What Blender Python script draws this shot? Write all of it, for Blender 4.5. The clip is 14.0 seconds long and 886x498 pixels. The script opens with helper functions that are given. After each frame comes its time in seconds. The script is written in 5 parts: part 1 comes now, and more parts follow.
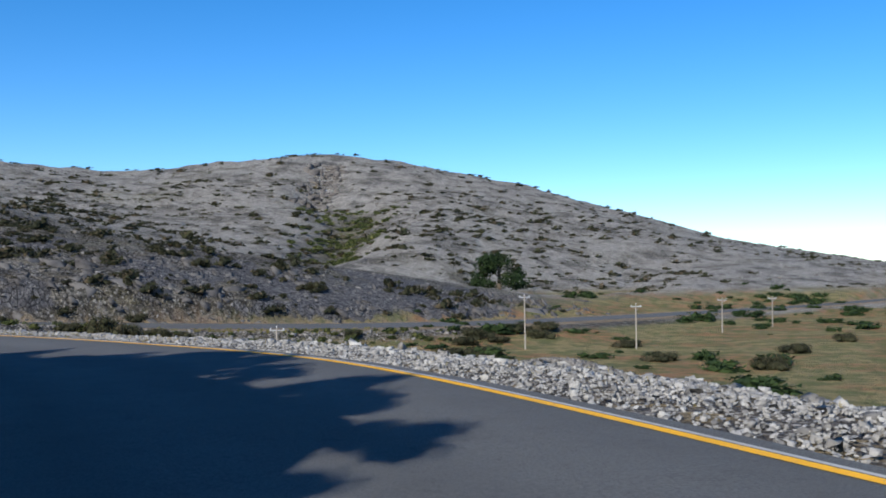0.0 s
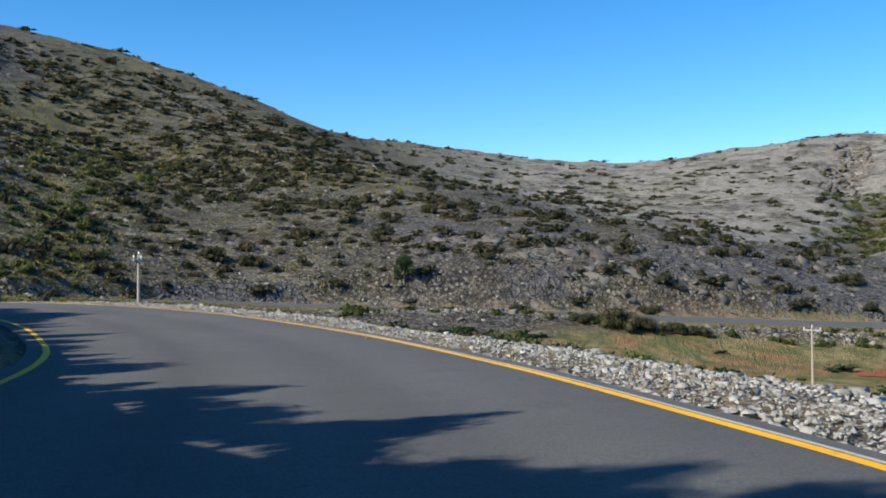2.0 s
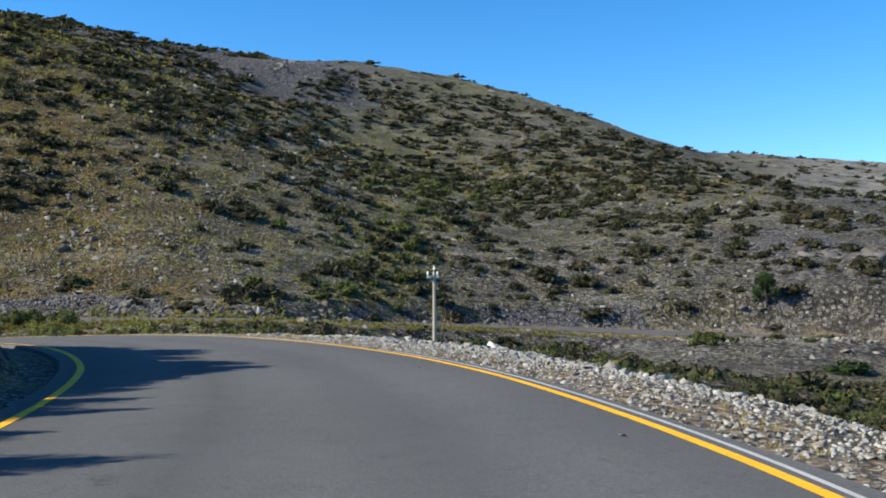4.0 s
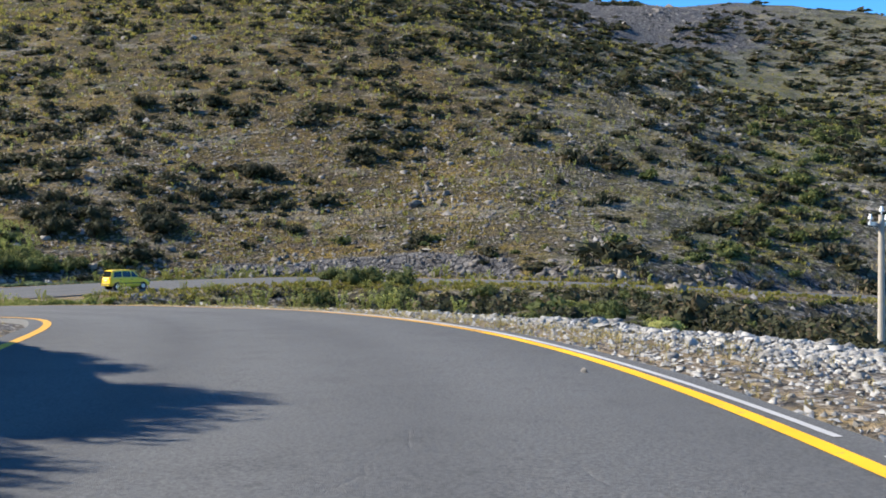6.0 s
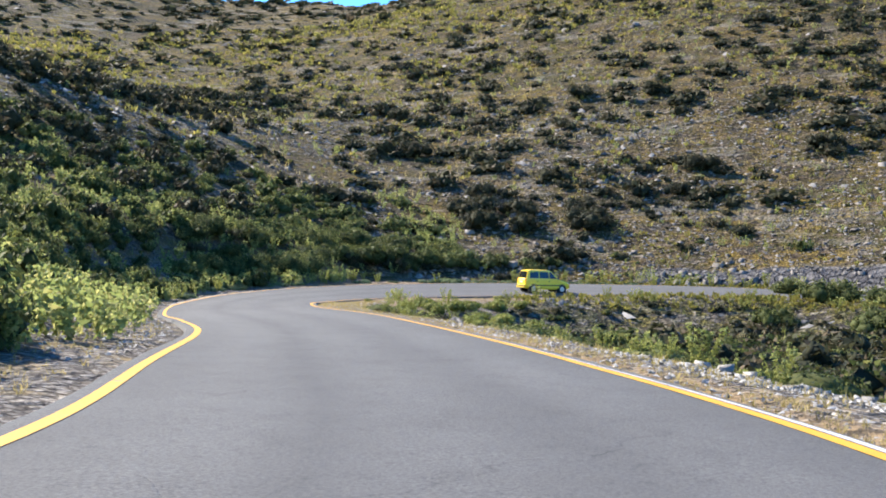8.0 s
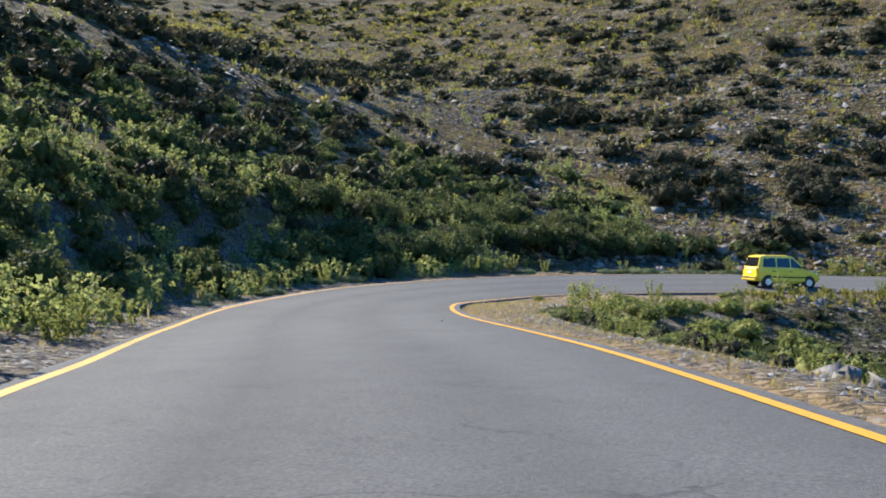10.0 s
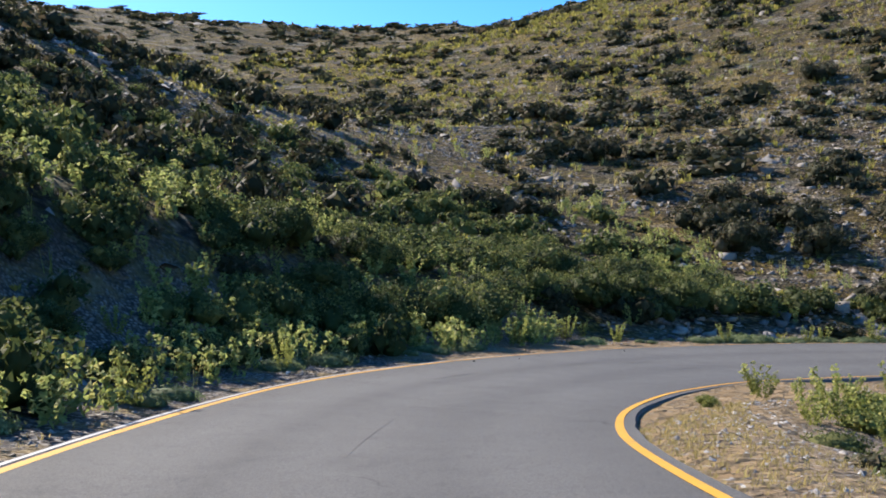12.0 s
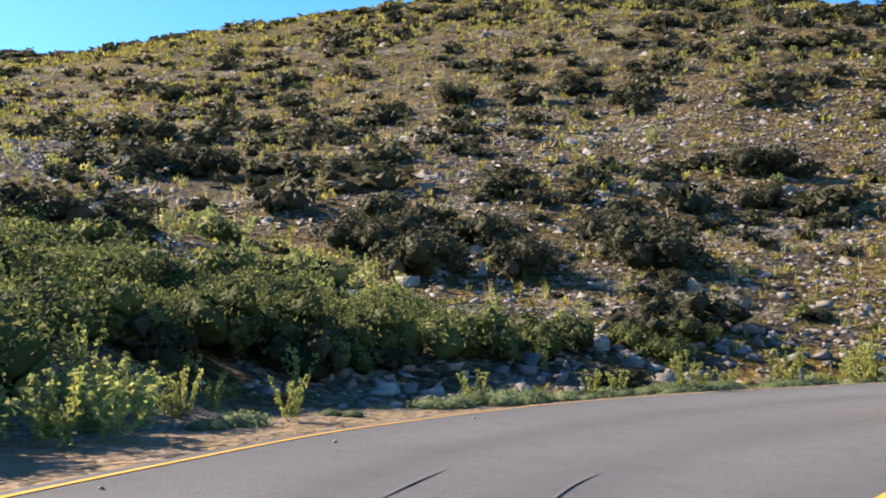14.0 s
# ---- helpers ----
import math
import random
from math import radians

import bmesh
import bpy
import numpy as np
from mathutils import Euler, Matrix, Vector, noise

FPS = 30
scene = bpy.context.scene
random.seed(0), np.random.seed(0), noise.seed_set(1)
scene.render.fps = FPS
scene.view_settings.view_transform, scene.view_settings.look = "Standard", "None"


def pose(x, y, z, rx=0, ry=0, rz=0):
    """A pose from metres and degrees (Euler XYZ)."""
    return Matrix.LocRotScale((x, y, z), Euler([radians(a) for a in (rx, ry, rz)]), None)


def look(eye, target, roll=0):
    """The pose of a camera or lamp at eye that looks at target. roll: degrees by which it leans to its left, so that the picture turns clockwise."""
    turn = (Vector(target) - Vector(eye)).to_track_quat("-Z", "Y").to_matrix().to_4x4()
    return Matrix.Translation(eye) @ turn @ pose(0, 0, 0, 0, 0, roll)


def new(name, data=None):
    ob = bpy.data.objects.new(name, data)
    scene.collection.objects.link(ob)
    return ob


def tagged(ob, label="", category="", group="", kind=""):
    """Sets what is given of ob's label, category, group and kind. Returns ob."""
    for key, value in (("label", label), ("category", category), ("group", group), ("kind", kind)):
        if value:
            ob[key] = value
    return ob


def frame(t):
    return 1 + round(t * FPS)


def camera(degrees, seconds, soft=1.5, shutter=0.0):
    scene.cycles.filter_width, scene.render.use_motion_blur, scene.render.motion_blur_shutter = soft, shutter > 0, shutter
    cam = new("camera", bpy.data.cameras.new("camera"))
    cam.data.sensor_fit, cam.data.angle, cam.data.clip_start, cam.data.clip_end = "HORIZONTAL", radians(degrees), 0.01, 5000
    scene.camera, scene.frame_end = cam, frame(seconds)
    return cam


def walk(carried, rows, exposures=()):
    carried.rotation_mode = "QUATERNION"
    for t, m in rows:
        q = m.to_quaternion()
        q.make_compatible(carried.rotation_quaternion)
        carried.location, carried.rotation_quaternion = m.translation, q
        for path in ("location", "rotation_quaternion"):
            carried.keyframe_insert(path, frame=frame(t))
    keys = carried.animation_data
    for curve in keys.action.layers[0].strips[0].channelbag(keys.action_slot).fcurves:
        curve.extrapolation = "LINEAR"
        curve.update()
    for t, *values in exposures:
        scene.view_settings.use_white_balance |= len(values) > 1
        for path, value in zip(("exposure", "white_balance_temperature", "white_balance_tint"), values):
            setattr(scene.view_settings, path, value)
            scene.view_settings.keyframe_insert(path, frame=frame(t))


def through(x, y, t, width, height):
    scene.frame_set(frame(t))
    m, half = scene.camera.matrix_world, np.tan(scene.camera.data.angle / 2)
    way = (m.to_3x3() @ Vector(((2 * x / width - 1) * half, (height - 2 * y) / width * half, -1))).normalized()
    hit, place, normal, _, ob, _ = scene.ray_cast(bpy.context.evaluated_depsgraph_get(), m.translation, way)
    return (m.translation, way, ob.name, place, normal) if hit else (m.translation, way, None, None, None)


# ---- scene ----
# ---------------------------------------------------------------- camera
EXPOSURES = [(0, 0.35, 5900, 9), (0.5, 0.78, 6300, 6), (1, 0.75, 6400, 5), (1.5, 0.65, 6450, 5), (2.7, 0.8, 6450, 5), (5, 0.95, 6500, 6), (5.5, 1.1, 6450, 8), (6.5, 1.45, 6400, 9), (7.5, 1.85, 6400, 12),
             (9, 1.3, 6200, 9), (11.5, 1.3, 6400, 12), (13.5, 1.4, 7000, 16), (14, 1.75, 7200, 17)]
cam = camera(49.12, 14.0, soft=1.8)
PATH = [
    (0, (-0.001, 0.001, 1.301), (-8.549, 18.079, 1.669), -0.63),
    (0.5, (-1.660, 2.723, 1.239), (-12.557, 19.494, 1.231), -0.90),
    (1, (-3.805, 5.212, 1.237), (-17.105, 20.148, 1.209), -1.56),
    (1.5, (-5.740, 7.108, 1.180), (-20.890, 20.160, 1.540), -0.03),
    (2, (-8.394, 9.124, 1.098), (-24.766, 20.608, 1.380), -0.50),
    (2.5, (-11.411, 11.089, 1.057), (-29.025, 20.559, 1.281), -1.06),
    (2.7, (-12.763, 11.846, 1.035), (-30.619, 20.854, 1.195), -0.51),
    (4.8, (-30.643, 18.471, 0.659), (-50.487, 20.902, 1.218), -1.78),
    (5, (-32.151, 18.708, 0.612), (-52.078, 20.400, 0.853), -1.70),
    (5.5, (-36.144, 19.143, 0.541), (-56.136, 18.603, 0.659), -0.42),
    (6, (-40.201, 19.273, 0.520), (-60.059, 16.901, 0.675), -0.25),
    (6.5, (-43.185, 18.975, 0.516), (-62.744, 14.804, 0.350), -1.30),
    (7, (-46.303, 18.123, 0.632), (-65.397, 12.199, 1.214), 0.70),
    (7.5, (-49.378, 16.982, 0.583), (-67.247, 8.048, 1.528), 2.37),
    (8, (-52.896, 15.185, 0.564), (-69.808, 4.508, 0.633), 2.06),
    (8.5, (-56.562, 12.698, 0.429), (-72.400, 0.488, 0.158), 1.03),
    (9, (-60.553, 9.699, 0.272), (-75.663, -3.402, 0.062), 1.57),
    (9.2, (-62.149, 8.375, 0.139), (-77.208, -4.784, -0.144), 1.88),
    (11.3, (-73.853, -4.478, -0.385), (-89.310, -17.158, 0.163), 2.61),
    (11.5, (-75.311, -6.127, -0.444), (-90.868, -18.673, 0.315), 2.84),
    (12, (-79.095, -9.555, -0.587), (-94.579, -22.163, 0.547), 1.62),
    (12.5, (-82.933, -12.879, -0.785), (-98.903, -24.829, 0.688), 1.37),
    (13, (-86.886, -15.851, -0.934), (-103.614, -26.695, 0.669), -1.75),
    (13.5, (-90.974, -18.172, -0.992), (-109.015, -26.609, 0.833), -2.86),
    (14, (-95.279, -19.918, -1.092), (-114.375, -25.284, 1.466), -1.03),
]
walk(cam, [(t, look(eye, target, roll)) for t, eye, target, roll in PATH], EXPOSURES)


# ---------------------------------------------------------------- world and sun
SUN_AZ, SUN_EL = 176.0, 35.0      # degrees to the left of +y, degrees up


def build_world():
    world = bpy.data.worlds.new("sky")
    scene.world = world
    world.use_nodes = True
    nt = world.node_tree
    nt.nodes.clear()
    out = nt.nodes.new("ShaderNodeOutputWorld")
    bg = nt.nodes.new("ShaderNodeBackground")
    sky = nt.nodes.new("ShaderNodeTexSky")
    sky.sky_type = "NISHITA"
    sky.sun_disc = False
    sky.sun_elevation = radians(SUN_EL)
    sky.sun_rotation = radians(360 - SUN_AZ)
    sky.altitude = 2500
    sky.air_density, sky.dust_density, sky.ozone_density = 1.0, 1.5, 2.6
    bg.inputs[1].default_value = 0.13
    deep = nt.nodes.new("ShaderNodeHueSaturation")
    deep.inputs["Saturation"].default_value = 1.33
    nt.links.new(sky.outputs[0], deep.inputs["Color"])
    nt.links.new(deep.outputs[0], bg.inputs[0])
    nt.links.new(bg.outputs[0], out.inputs[0])
    sun = new("sun", bpy.data.lights.new("sun", "SUN"))
    sun.data.energy, sun.data.angle, sun.data.color = 5.0, radians(0.5), (1.0, 0.91, 0.77)
    a, e = radians(SUN_AZ), radians(SUN_EL)
    towards = Vector((-math.sin(a) * math.cos(e), math.cos(a) * math.cos(e), math.sin(e)))
    sun.matrix_world = look(towards * 500, (0, 0, 0))


build_world()

# ---------------------------------------------------------------- noise and shapes in numbers

def lattice(ix, iy, seed):
    n = (ix.astype(np.int64) * 374761393 + iy.astype(np.int64) * 668265263 + seed * 974634777) & 0x7FFFFFFF
    n = ((n ^ (n >> 13)) * 1274126177) & 0x7FFFFFFF
    return ((n ^ (n >> 16)) & 0xFFFF) / 65535.0


def vnoise(x, y, seed=0):
    ix, iy = np.floor(x), np.floor(y)
    fx, fy = x - ix, y - iy
    fx, fy = fx * fx * (3 - 2 * fx), fy * fy * (3 - 2 * fy)
    a, b = lattice(ix, iy, seed), lattice(ix + 1, iy, seed)
    c, d = lattice(ix, iy + 1, seed), lattice(ix + 1, iy + 1, seed)
    return (a * (1 - fx) + b * fx) * (1 - fy) + (c * (1 - fx) + d * fx) * fy


def fbm(x, y, scale, octaves=4, seed=0):
    """Sum of noises between about -1 and 1; scale: metres of the largest."""
    total, amp = 0.0, 1.0
    for k in range(octaves):
        total = total + amp * (2 * vnoise(x / scale + 17.3 * k, y / scale - 9.1 * k, seed + k) - 1)
        amp, scale = amp * 0.5, scale * 0.5
    return total / 1.9


def ramp(v, lo, hi):
    t = np.clip((v - lo) / (hi - lo), 0, 1)
    return t * t * (3 - 2 * t)


# ---------------------------------------------------------------- the road, as edge lines
# inner edge x, y; outer edge x, y; heights of the two edges.  Drive: down the bend, round the hairpin, back along the hill.
ROAD_DOWN = [
    (30, -22, 25, -27, 0.3, 0.3), (14, -8, 9.2, -13, 0.2, 0.2), (6, 0.3, 1.2, -4.5, 0.1, 0.1), (-0.1, 6.3, -4.6, 1.4, 0, 0),
    (-7.8, 12.8, -11.4, 6.9, -0.15, -0.15), (-15, 16.2, -17.6, 9.8, -0.29, -0.29), (-23.5, 19.2, -25.1, 12.8, -0.47, -0.47), (-31, 21, -31.9, 14.3, -0.57, -0.57),
    (-39, 21.4, -38.8, 15, -0.52, -0.53), (-46.2, 20.5, -44.9, 14.6, -0.48, -0.48), (-52.8, 18.3, -50.5, 13.1, -0.47, -0.45), (-58.8, 14.7, -55.9, 10.5, -0.56, -0.55),
    (-64.1, 10.1, -60.5, 6.5, -0.75, -0.78), (-69.7, 4.6, -65.7, 1.8, -0.99, -1.06), (-76.4, -2.1, -71.4, -4.8, -1.36, -1.54), (-82.9, -9.5, -77.4, -12.2, -1.79, -2.04),
    (-88, -14.1, -84, -18.7, -2.03, -2.24), (-92.2, -16.7, -92, -23.7, -2.22, -2.22), (-95.8, -18.1, -98.5, -25.1, -2.29, -2.05), (-99.5, -18.9, -104.3, -25.3, -2.32, -1.93)]
ROAD_BACK = [
    (-104.1, -18.9, -110.2, -25, -2.33, -1.86), (-109.4, -16.4, -117.4, -22.3, -2.22, -1.71), (-115.8, -11.4, -123.5, -16.1, -2.03, -1.55), (-120.1, -3.8, -126.7, -6.7, -1.76, -1.34),
    (-121.1, 2, -127.9, 2.5, -1.64, -1.36), (-116.8, 10.9, -122.8, 14.2, -1.62, -1.51), (-113, 20, -119.2, 20.9, -1.67, -1.58), (-115.5, 31, -121.3, 28.7, -2.29, -2.07),
    (-123.5, 40.5, -128.2, 36.7, -2.98, -2.67), (-129.9, 51.1, -135.7, 48.6, -3.63, -3.33), (-131.7, 64, -138.3, 64.5, -4.52, -4.24), (-125.5, 83.8, -131.9, 87, -5.77, -5.46),
    (-111.5, 103.5, -117.1, 109.1, -6.9, -6.53), (-97.5, 126.7, -104, 130.8, -8.26, -7.8), (-83.6, 152.8, -90.5, 156.3, -9.44, -8.99), (-65.6, 189.8, -72.2, 193.1, -10.35, -10.01),
    (-44.7, 237.9, -50.9, 241, -10.75, -10.54), (-20, 300, -26, 303, -11, -11), (5, 370, -1, 372, -11, -11)]


def smooth_rows(rows, per=14):
    p = np.array(rows, float)
    p = np.vstack([2 * p[0] - p[1], p, 2 * p[-1] - p[-2]])
    out = []
    for i in range(1, len(p) - 2):
        t = np.linspace(0, 1, per, endpoint=False)[:, None]
        a, b, c, d = p[i - 1], p[i], p[i + 1], p[i + 2]
        out.append(0.5 * (2 * b + (c - a) * t + (2 * a - 5 * b + 4 * c - d) * t ** 2 + (3 * b - a - 3 * c + d) * t ** 3))
    return np.vstack(out + [p[-2:-1]])


ROAD = smooth_rows(ROAD_DOWN + ROAD_BACK)
ROAD_IN, ROAD_OUT, ROAD_ZI, ROAD_ZO = ROAD[:, 0:2], ROAD[:, 2:4], ROAD[:, 4], ROAD[:, 5]
ROAD_Z = (ROAD_ZI + ROAD_ZO) / 2
ROAD_MID = (ROAD_IN + ROAD_OUT) / 2
ROAD_HALF = np.linalg.norm(ROAD_IN - ROAD_OUT, axis=1) / 2
BACK_FROM = 14 * 20                # first row of the stretch along the hill


def road_at(x, y):
    """For points: distance beyond the painted edge (negative on the road), road height there, row, and whether on the inner side."""
    x, y = np.asarray(x, float), np.asarray(y, float)
    gap, row = np.full(x.shape, 1e9), np.zeros(x.shape, int)
    inner = np.zeros(x.shape, bool)
    for k in range(0, len(ROAD_MID) - 1):
        # cheap test by the middle of each short piece
        dx, dy = x - ROAD_MID[k, 0], y - ROAD_MID[k, 1]
        g = np.hypot(dx, dy) - ROAD_HALF[k]
        near = g < gap
        gap, row = np.where(near, g, gap), np.where(near, k, row)
    side = ROAD_IN - ROAD_OUT
    side /= np.linalg.norm(side, axis=1)[:, None]
    off = (x - ROAD_MID[row, 0]) * side[row, 0] + (y - ROAD_MID[row, 1]) * side[row, 1]
    inner = off > 0
    beside = (row > 0) & (row < len(ROAD_MID) - 2) & (gap < 30)
    gap = np.where(beside, np.maximum(np.abs(off) - ROAD_HALF[row], gap - 1.0), gap)
    lean = np.clip(off / ROAD_HALF[row], -1, 1)
    return gap, ROAD_Z[row] + lean * (ROAD_ZI - ROAD_ZO)[row] / 2, row, inner


# ---------------------------------------------------------------- the land: heights on rings round one middle, every 11 degrees
MIDDLE = (-55.0, 20.0)
RING_R = (0, 40, 70, 100, 130, 165, 210, 270, 350, 450, 580)
RING_0 = (-0.5, -0.5, -0.5, -0.5, -0.5, -0.5, -0.5, -0.5, -0.5, -0.5, -0.5, -0.5, -0.5, -0.5, -0.5, -0.5, -0.5, -0.5, -0.5, -0.5, -0.5)
RING_40 = (-3.4, -5.4, -6.7, -7.4, -7.8, -8.1, -7.3, -6.3, -5.6, -4.6, -3, -3.3, -4.8, -4.6, -3.6, -2.6, -0.3, 2, 2.7, 1, -2.2)
RING_70 = (-10.2, -10.7, -11.2, -12.1, -12.2, -10.8, -9.1, -8.3, -7.4, -4.6, -1.2, -1.6, -4.7, -5, -4.3, 0.3, 5.6, 7, 7, 4.6, 0.5)
RING_100 = (-12.3, -12.1, -11.9, -13, -12.3, -5.6, -2.6, -3.3, -3, 1.4, 7.3, 9.7, 5.7, 5, 3.6, 9.6, 16.2, 17.5, 16.5, 11.3, 9.6)
RING_130 = (-12, -12.3, -13.1, -12.8, -7, 1.9, 6.3, 7.7, 8.8, 12.5, 19.3, 25, 22.2, 18.5, 12.9, 15.9, 23.8, 25.9, 25.8, 19.6, 19.2)
RING_165 = (-11.5, -12.3, -13, -9.6, -0.4, 7.3, 13, 16.3, 17.5, 20.6, 30.9, 44.9, 44.1, 35.5, 23.8, 22, 29.8, 32.7, 33.3, 28.7, 28.6)
RING_210 = (-10.8, -11.8, -11.9, -6.8, 2.9, 10.5, 17.6, 23.5, 26.5, 27.1, 39.3, 58.4, 65.9, 61.3, 47.6, 33.4, 33.7, 36.4, 37.8, 37.9, 37.8)
RING_270 = (-10.5, -11.9, -12.1, -7.5, -1.3, 6.1, 15, 27, 47.8, 59.7, 71.8, 83.8, 83.1, 80.4, 66.1, 65.9, 63, 55.9, 52, 48.9, 46.3)
RING_350 = (-11.4, -10.1, -7.7, -1.6, 5.5, 11.9, 18.5, 30.8, 67.5, 89.8, 94.1, 94.9, 96.7, 94.1, 75.7, 88.5, 87.2, 76.3, 67.9, 61.6, 55.9)
RING_450 = (-13, -6.9, -1, 12.2, 30.9, 39.1, 33.3, 47, 71.9, 102.5, 114.8, 114.9, 114, 111.6, 104.9, 102.1, 98, 91.1, 83.3, 75.2, 67.3)
RING_580 = (-14.5, -5.8, 0.8, 28.3, 69.1, 87.4, 60.6, 79.9, 89.3, 105.2, 120.5, 128.4, 129.1, 125.9, 121.3, 115.6, 110, 104.3, 97.2, 88.9, 79.8)
RINGS = np.array([RING_0, RING_40, RING_70, RING_100, RING_130, RING_165, RING_210, RING_270, RING_350, RING_450, RING_580])


def spline_weights(t, n):
    i = np.clip(np.floor(t).astype(int), 0, n - 2)
    f = t - i
    w = ((1 - f) ** 3 / 6, (3 * f ** 3 - 6 * f ** 2 + 4) / 6, (-3 * f ** 3 + 3 * f ** 2 + 3 * f + 1) / 6, f ** 3 / 6)
    return [(np.clip(i - 1 + k, 0, n - 1), w[k]) for k in range(4)]


def azimuth(x, y):
    a = np.degrees(np.arctan2(-(x - MIDDLE[0]), y - MIDDLE[1]))
    return np.where(a < -85, a + 360, a)


def broad_height(x, y):
    r = np.hypot(x - MIDDLE[0], y - MIDDLE[1])
    az = azimuth(x, y)
    wr = spline_weights(np.interp(r, RING_R, np.arange(11.0)), 11)
    wa = spline_weights(np.clip((az + 25) / 11, 0, 20), 21)
    z = sum(RINGS[i, j] * a * b for i, a in wr for j, b in wa)
    back = ramp(az, 200, 260) * ramp(r, 20, 60)          # behind: the two ends run into each other
    return z * (1 - 0.75 * back) - 70 * ramp(r, 600, 1500)


# the cut bank on the inside of the first bend: how far its shade reaches, x and y
BANK_X = (-60, -54, -52, -49, -47, -45, -43, -41, -38, -34, -28, -22, -18, -14, -11, -8, -5, -4, -3, -2, 0, 6)
BANK_Y = (9.0, 12.0, 13.4, 15.7, 17.2, 16.6, 18.2, 18.5, 16.1, 15.3, 14.9, 13.4, 14.0, 13.8, 14.0, 11.8, 8.2, 6.2, 4.2, 1.8, -1, -7)


def bank_height(row):
    """Height of the bank's crest over the road at a row."""
    way = ROAD_OUT - ROAD_IN
    way = way / np.linalg.norm(way, axis=1)[:, None]
    crest = ROAD_OUT + way * 3.6
    reach = np.interp(crest[:, 0], BANK_X, BANK_Y) - crest[:, 1]
    return np.clip(reach * 0.70 - 0.95, 0.4, 9.0)[row]


KNOLL = (32.0, 94.0, 2.7)          # a heap of rubble below the road


def land(x, y, fine=True):
    """Height of the ground."""
    x, y = np.asarray(x, float), np.asarray(y, float)
    gap, rz, row, inner = road_at(x, y)
    z = broad_height(x, y)
    away = ramp(gap, 1.5, 30)
    if fine:
        r = np.hypot(x - MIDDLE[0], y - MIDDLE[1])
        flat = ramp(azimuth(x, y), 55, 35) * ramp(r, 60, 90) * ramp(r, 260, 200)   # the level field
        rough = away * (1 - 0.85 * flat)
        z = z + rough * (1.6 * fbm(x, y, 38, 4, 3) + 0.34 * ramp(gap, 2, 8) * fbm(x, y, 6.5, 2, 9))
        z = z + 2.2 * ramp(r, 180, 320) * fbm(x, y, 90, 5, 21)
        spur = ramp(azimuth(x, y), 2, 8) * ramp(azimuth(x, y), 50, 40) * ramp(gap, 3, 8) * ramp(gap, 50, 35) * np.where(~inner & (row > BACK_FROM), 1, 0)
        z = z + spur * (1.5 * np.abs(fbm(x, y + 0.6 * z, 11, 2, 35)) - 0.4)
        az = azimuth(x, y)
        hollow = ramp(az, 0, 8) * ramp(az, 50, 38) * ramp(gap, 44, 60) * ramp(gap, 130, 90) * np.where(~inner & (row > BACK_FROM), 1, 0)
        gully = np.exp(-((az - 25.6) / 2.2) ** 2) * ramp(r, 250, 320) * ramp(r, 520, 440)
        lobe = np.exp(-((az - 19.5) / 3.2) ** 2) * ramp(r, 270, 340) * ramp(r, 460, 400)
        scar = np.exp(-((az - 28.2) / 1.3) ** 2) * ramp(r, 425, 450) * ramp(r, 570, 500)
        z = z - 5.0 * hollow - 9.0 * gully + 5.0 * lobe - 6.0 * scar
        z = z + ramp(r, 200, 280) * (1.7 * fbm(x, y, 30, 3, 22) + 1.5 * fbm(x, y, 15, 2, 23))
        ledge = fbm(x + 0.4 * z, y, 14, 3, 31)
        z = z + rough * 0.9 * np.abs(ledge) * ramp(z, 2, 10)
    wide = np.where(inner, 7.0, 6.0 - 2.6 * ramp(row / 14, 21.0, 22.5))
    keep = np.where(inner, 2.2 - 1.3 * ramp(row / 14, 10, 12), 0.9)
    far = ramp(row / 14, 27, 29)
    keep = keep + far * np.where(inner, 1.8, 0.9)
    wide = np.where(inner & (row < 14 * 11), 7.0 - 4.5 * ramp(row / 14, 9.5, 7.0), wide)
    w = ramp(gap, keep, keep + wide)
    under = rz - 0.10 + 0.06 * ramp(gap, 0.25, 0.6) - 0.05 * ramp(gap, 1.0, 2.4) - far * np.where(inner, 0.10, -0.10) * np.clip(gap - 0.5, 0, 3) + 0.05 * fbm(x, y, 2.0, 2, 5) * ramp(gap, 0.6, 1.5)
    # the slope below the rubble, down to the field
    drop = np.where(inner & (row < 14 * 11), 1, 0) * ramp(row / 14, 9.5, 7.0)
    foot = np.maximum(rz - 0.38 - (0.55 - 0.22 * ramp(row / 14, 4.5, 6)) * np.maximum(gap - 4.9 + 1.4 * ramp(row / 14, 3.4, 4.4), 0) - 0.15 * fbm(x, y, 3, 3, 36), -8.3)
    z = z * (1 - drop) + np.minimum(z, foot) * drop
    z = z + KNOLL[2] * np.exp(-((x + KNOLL[0]) / 9) ** 2 - ((y - KNOLL[1]) / 6) ** 2)
    z = under * (1 - w) + z * w
    # behind its crest the bank rises on as an unseen hill that dims skylight
    bank = rz + bank_height(row) * (0.25 * ramp(gap, 0.9, 2.0) + 0.75 * ramp(gap, 1.5, 3.4)) * (1 + 0.08 * fbm(x, y, 2.4, 3, 33) * ramp(gap, 2, 3.4)) + 0.42 * np.clip(gap - 4.5, 0, 22)
    share = np.where(~inner & (row < 14 * 12), 1, 0) * ramp(row / 14, 11.0, 10.1) * ramp(gap, 0.9, 1.6) * ramp(gap, 60, 30)
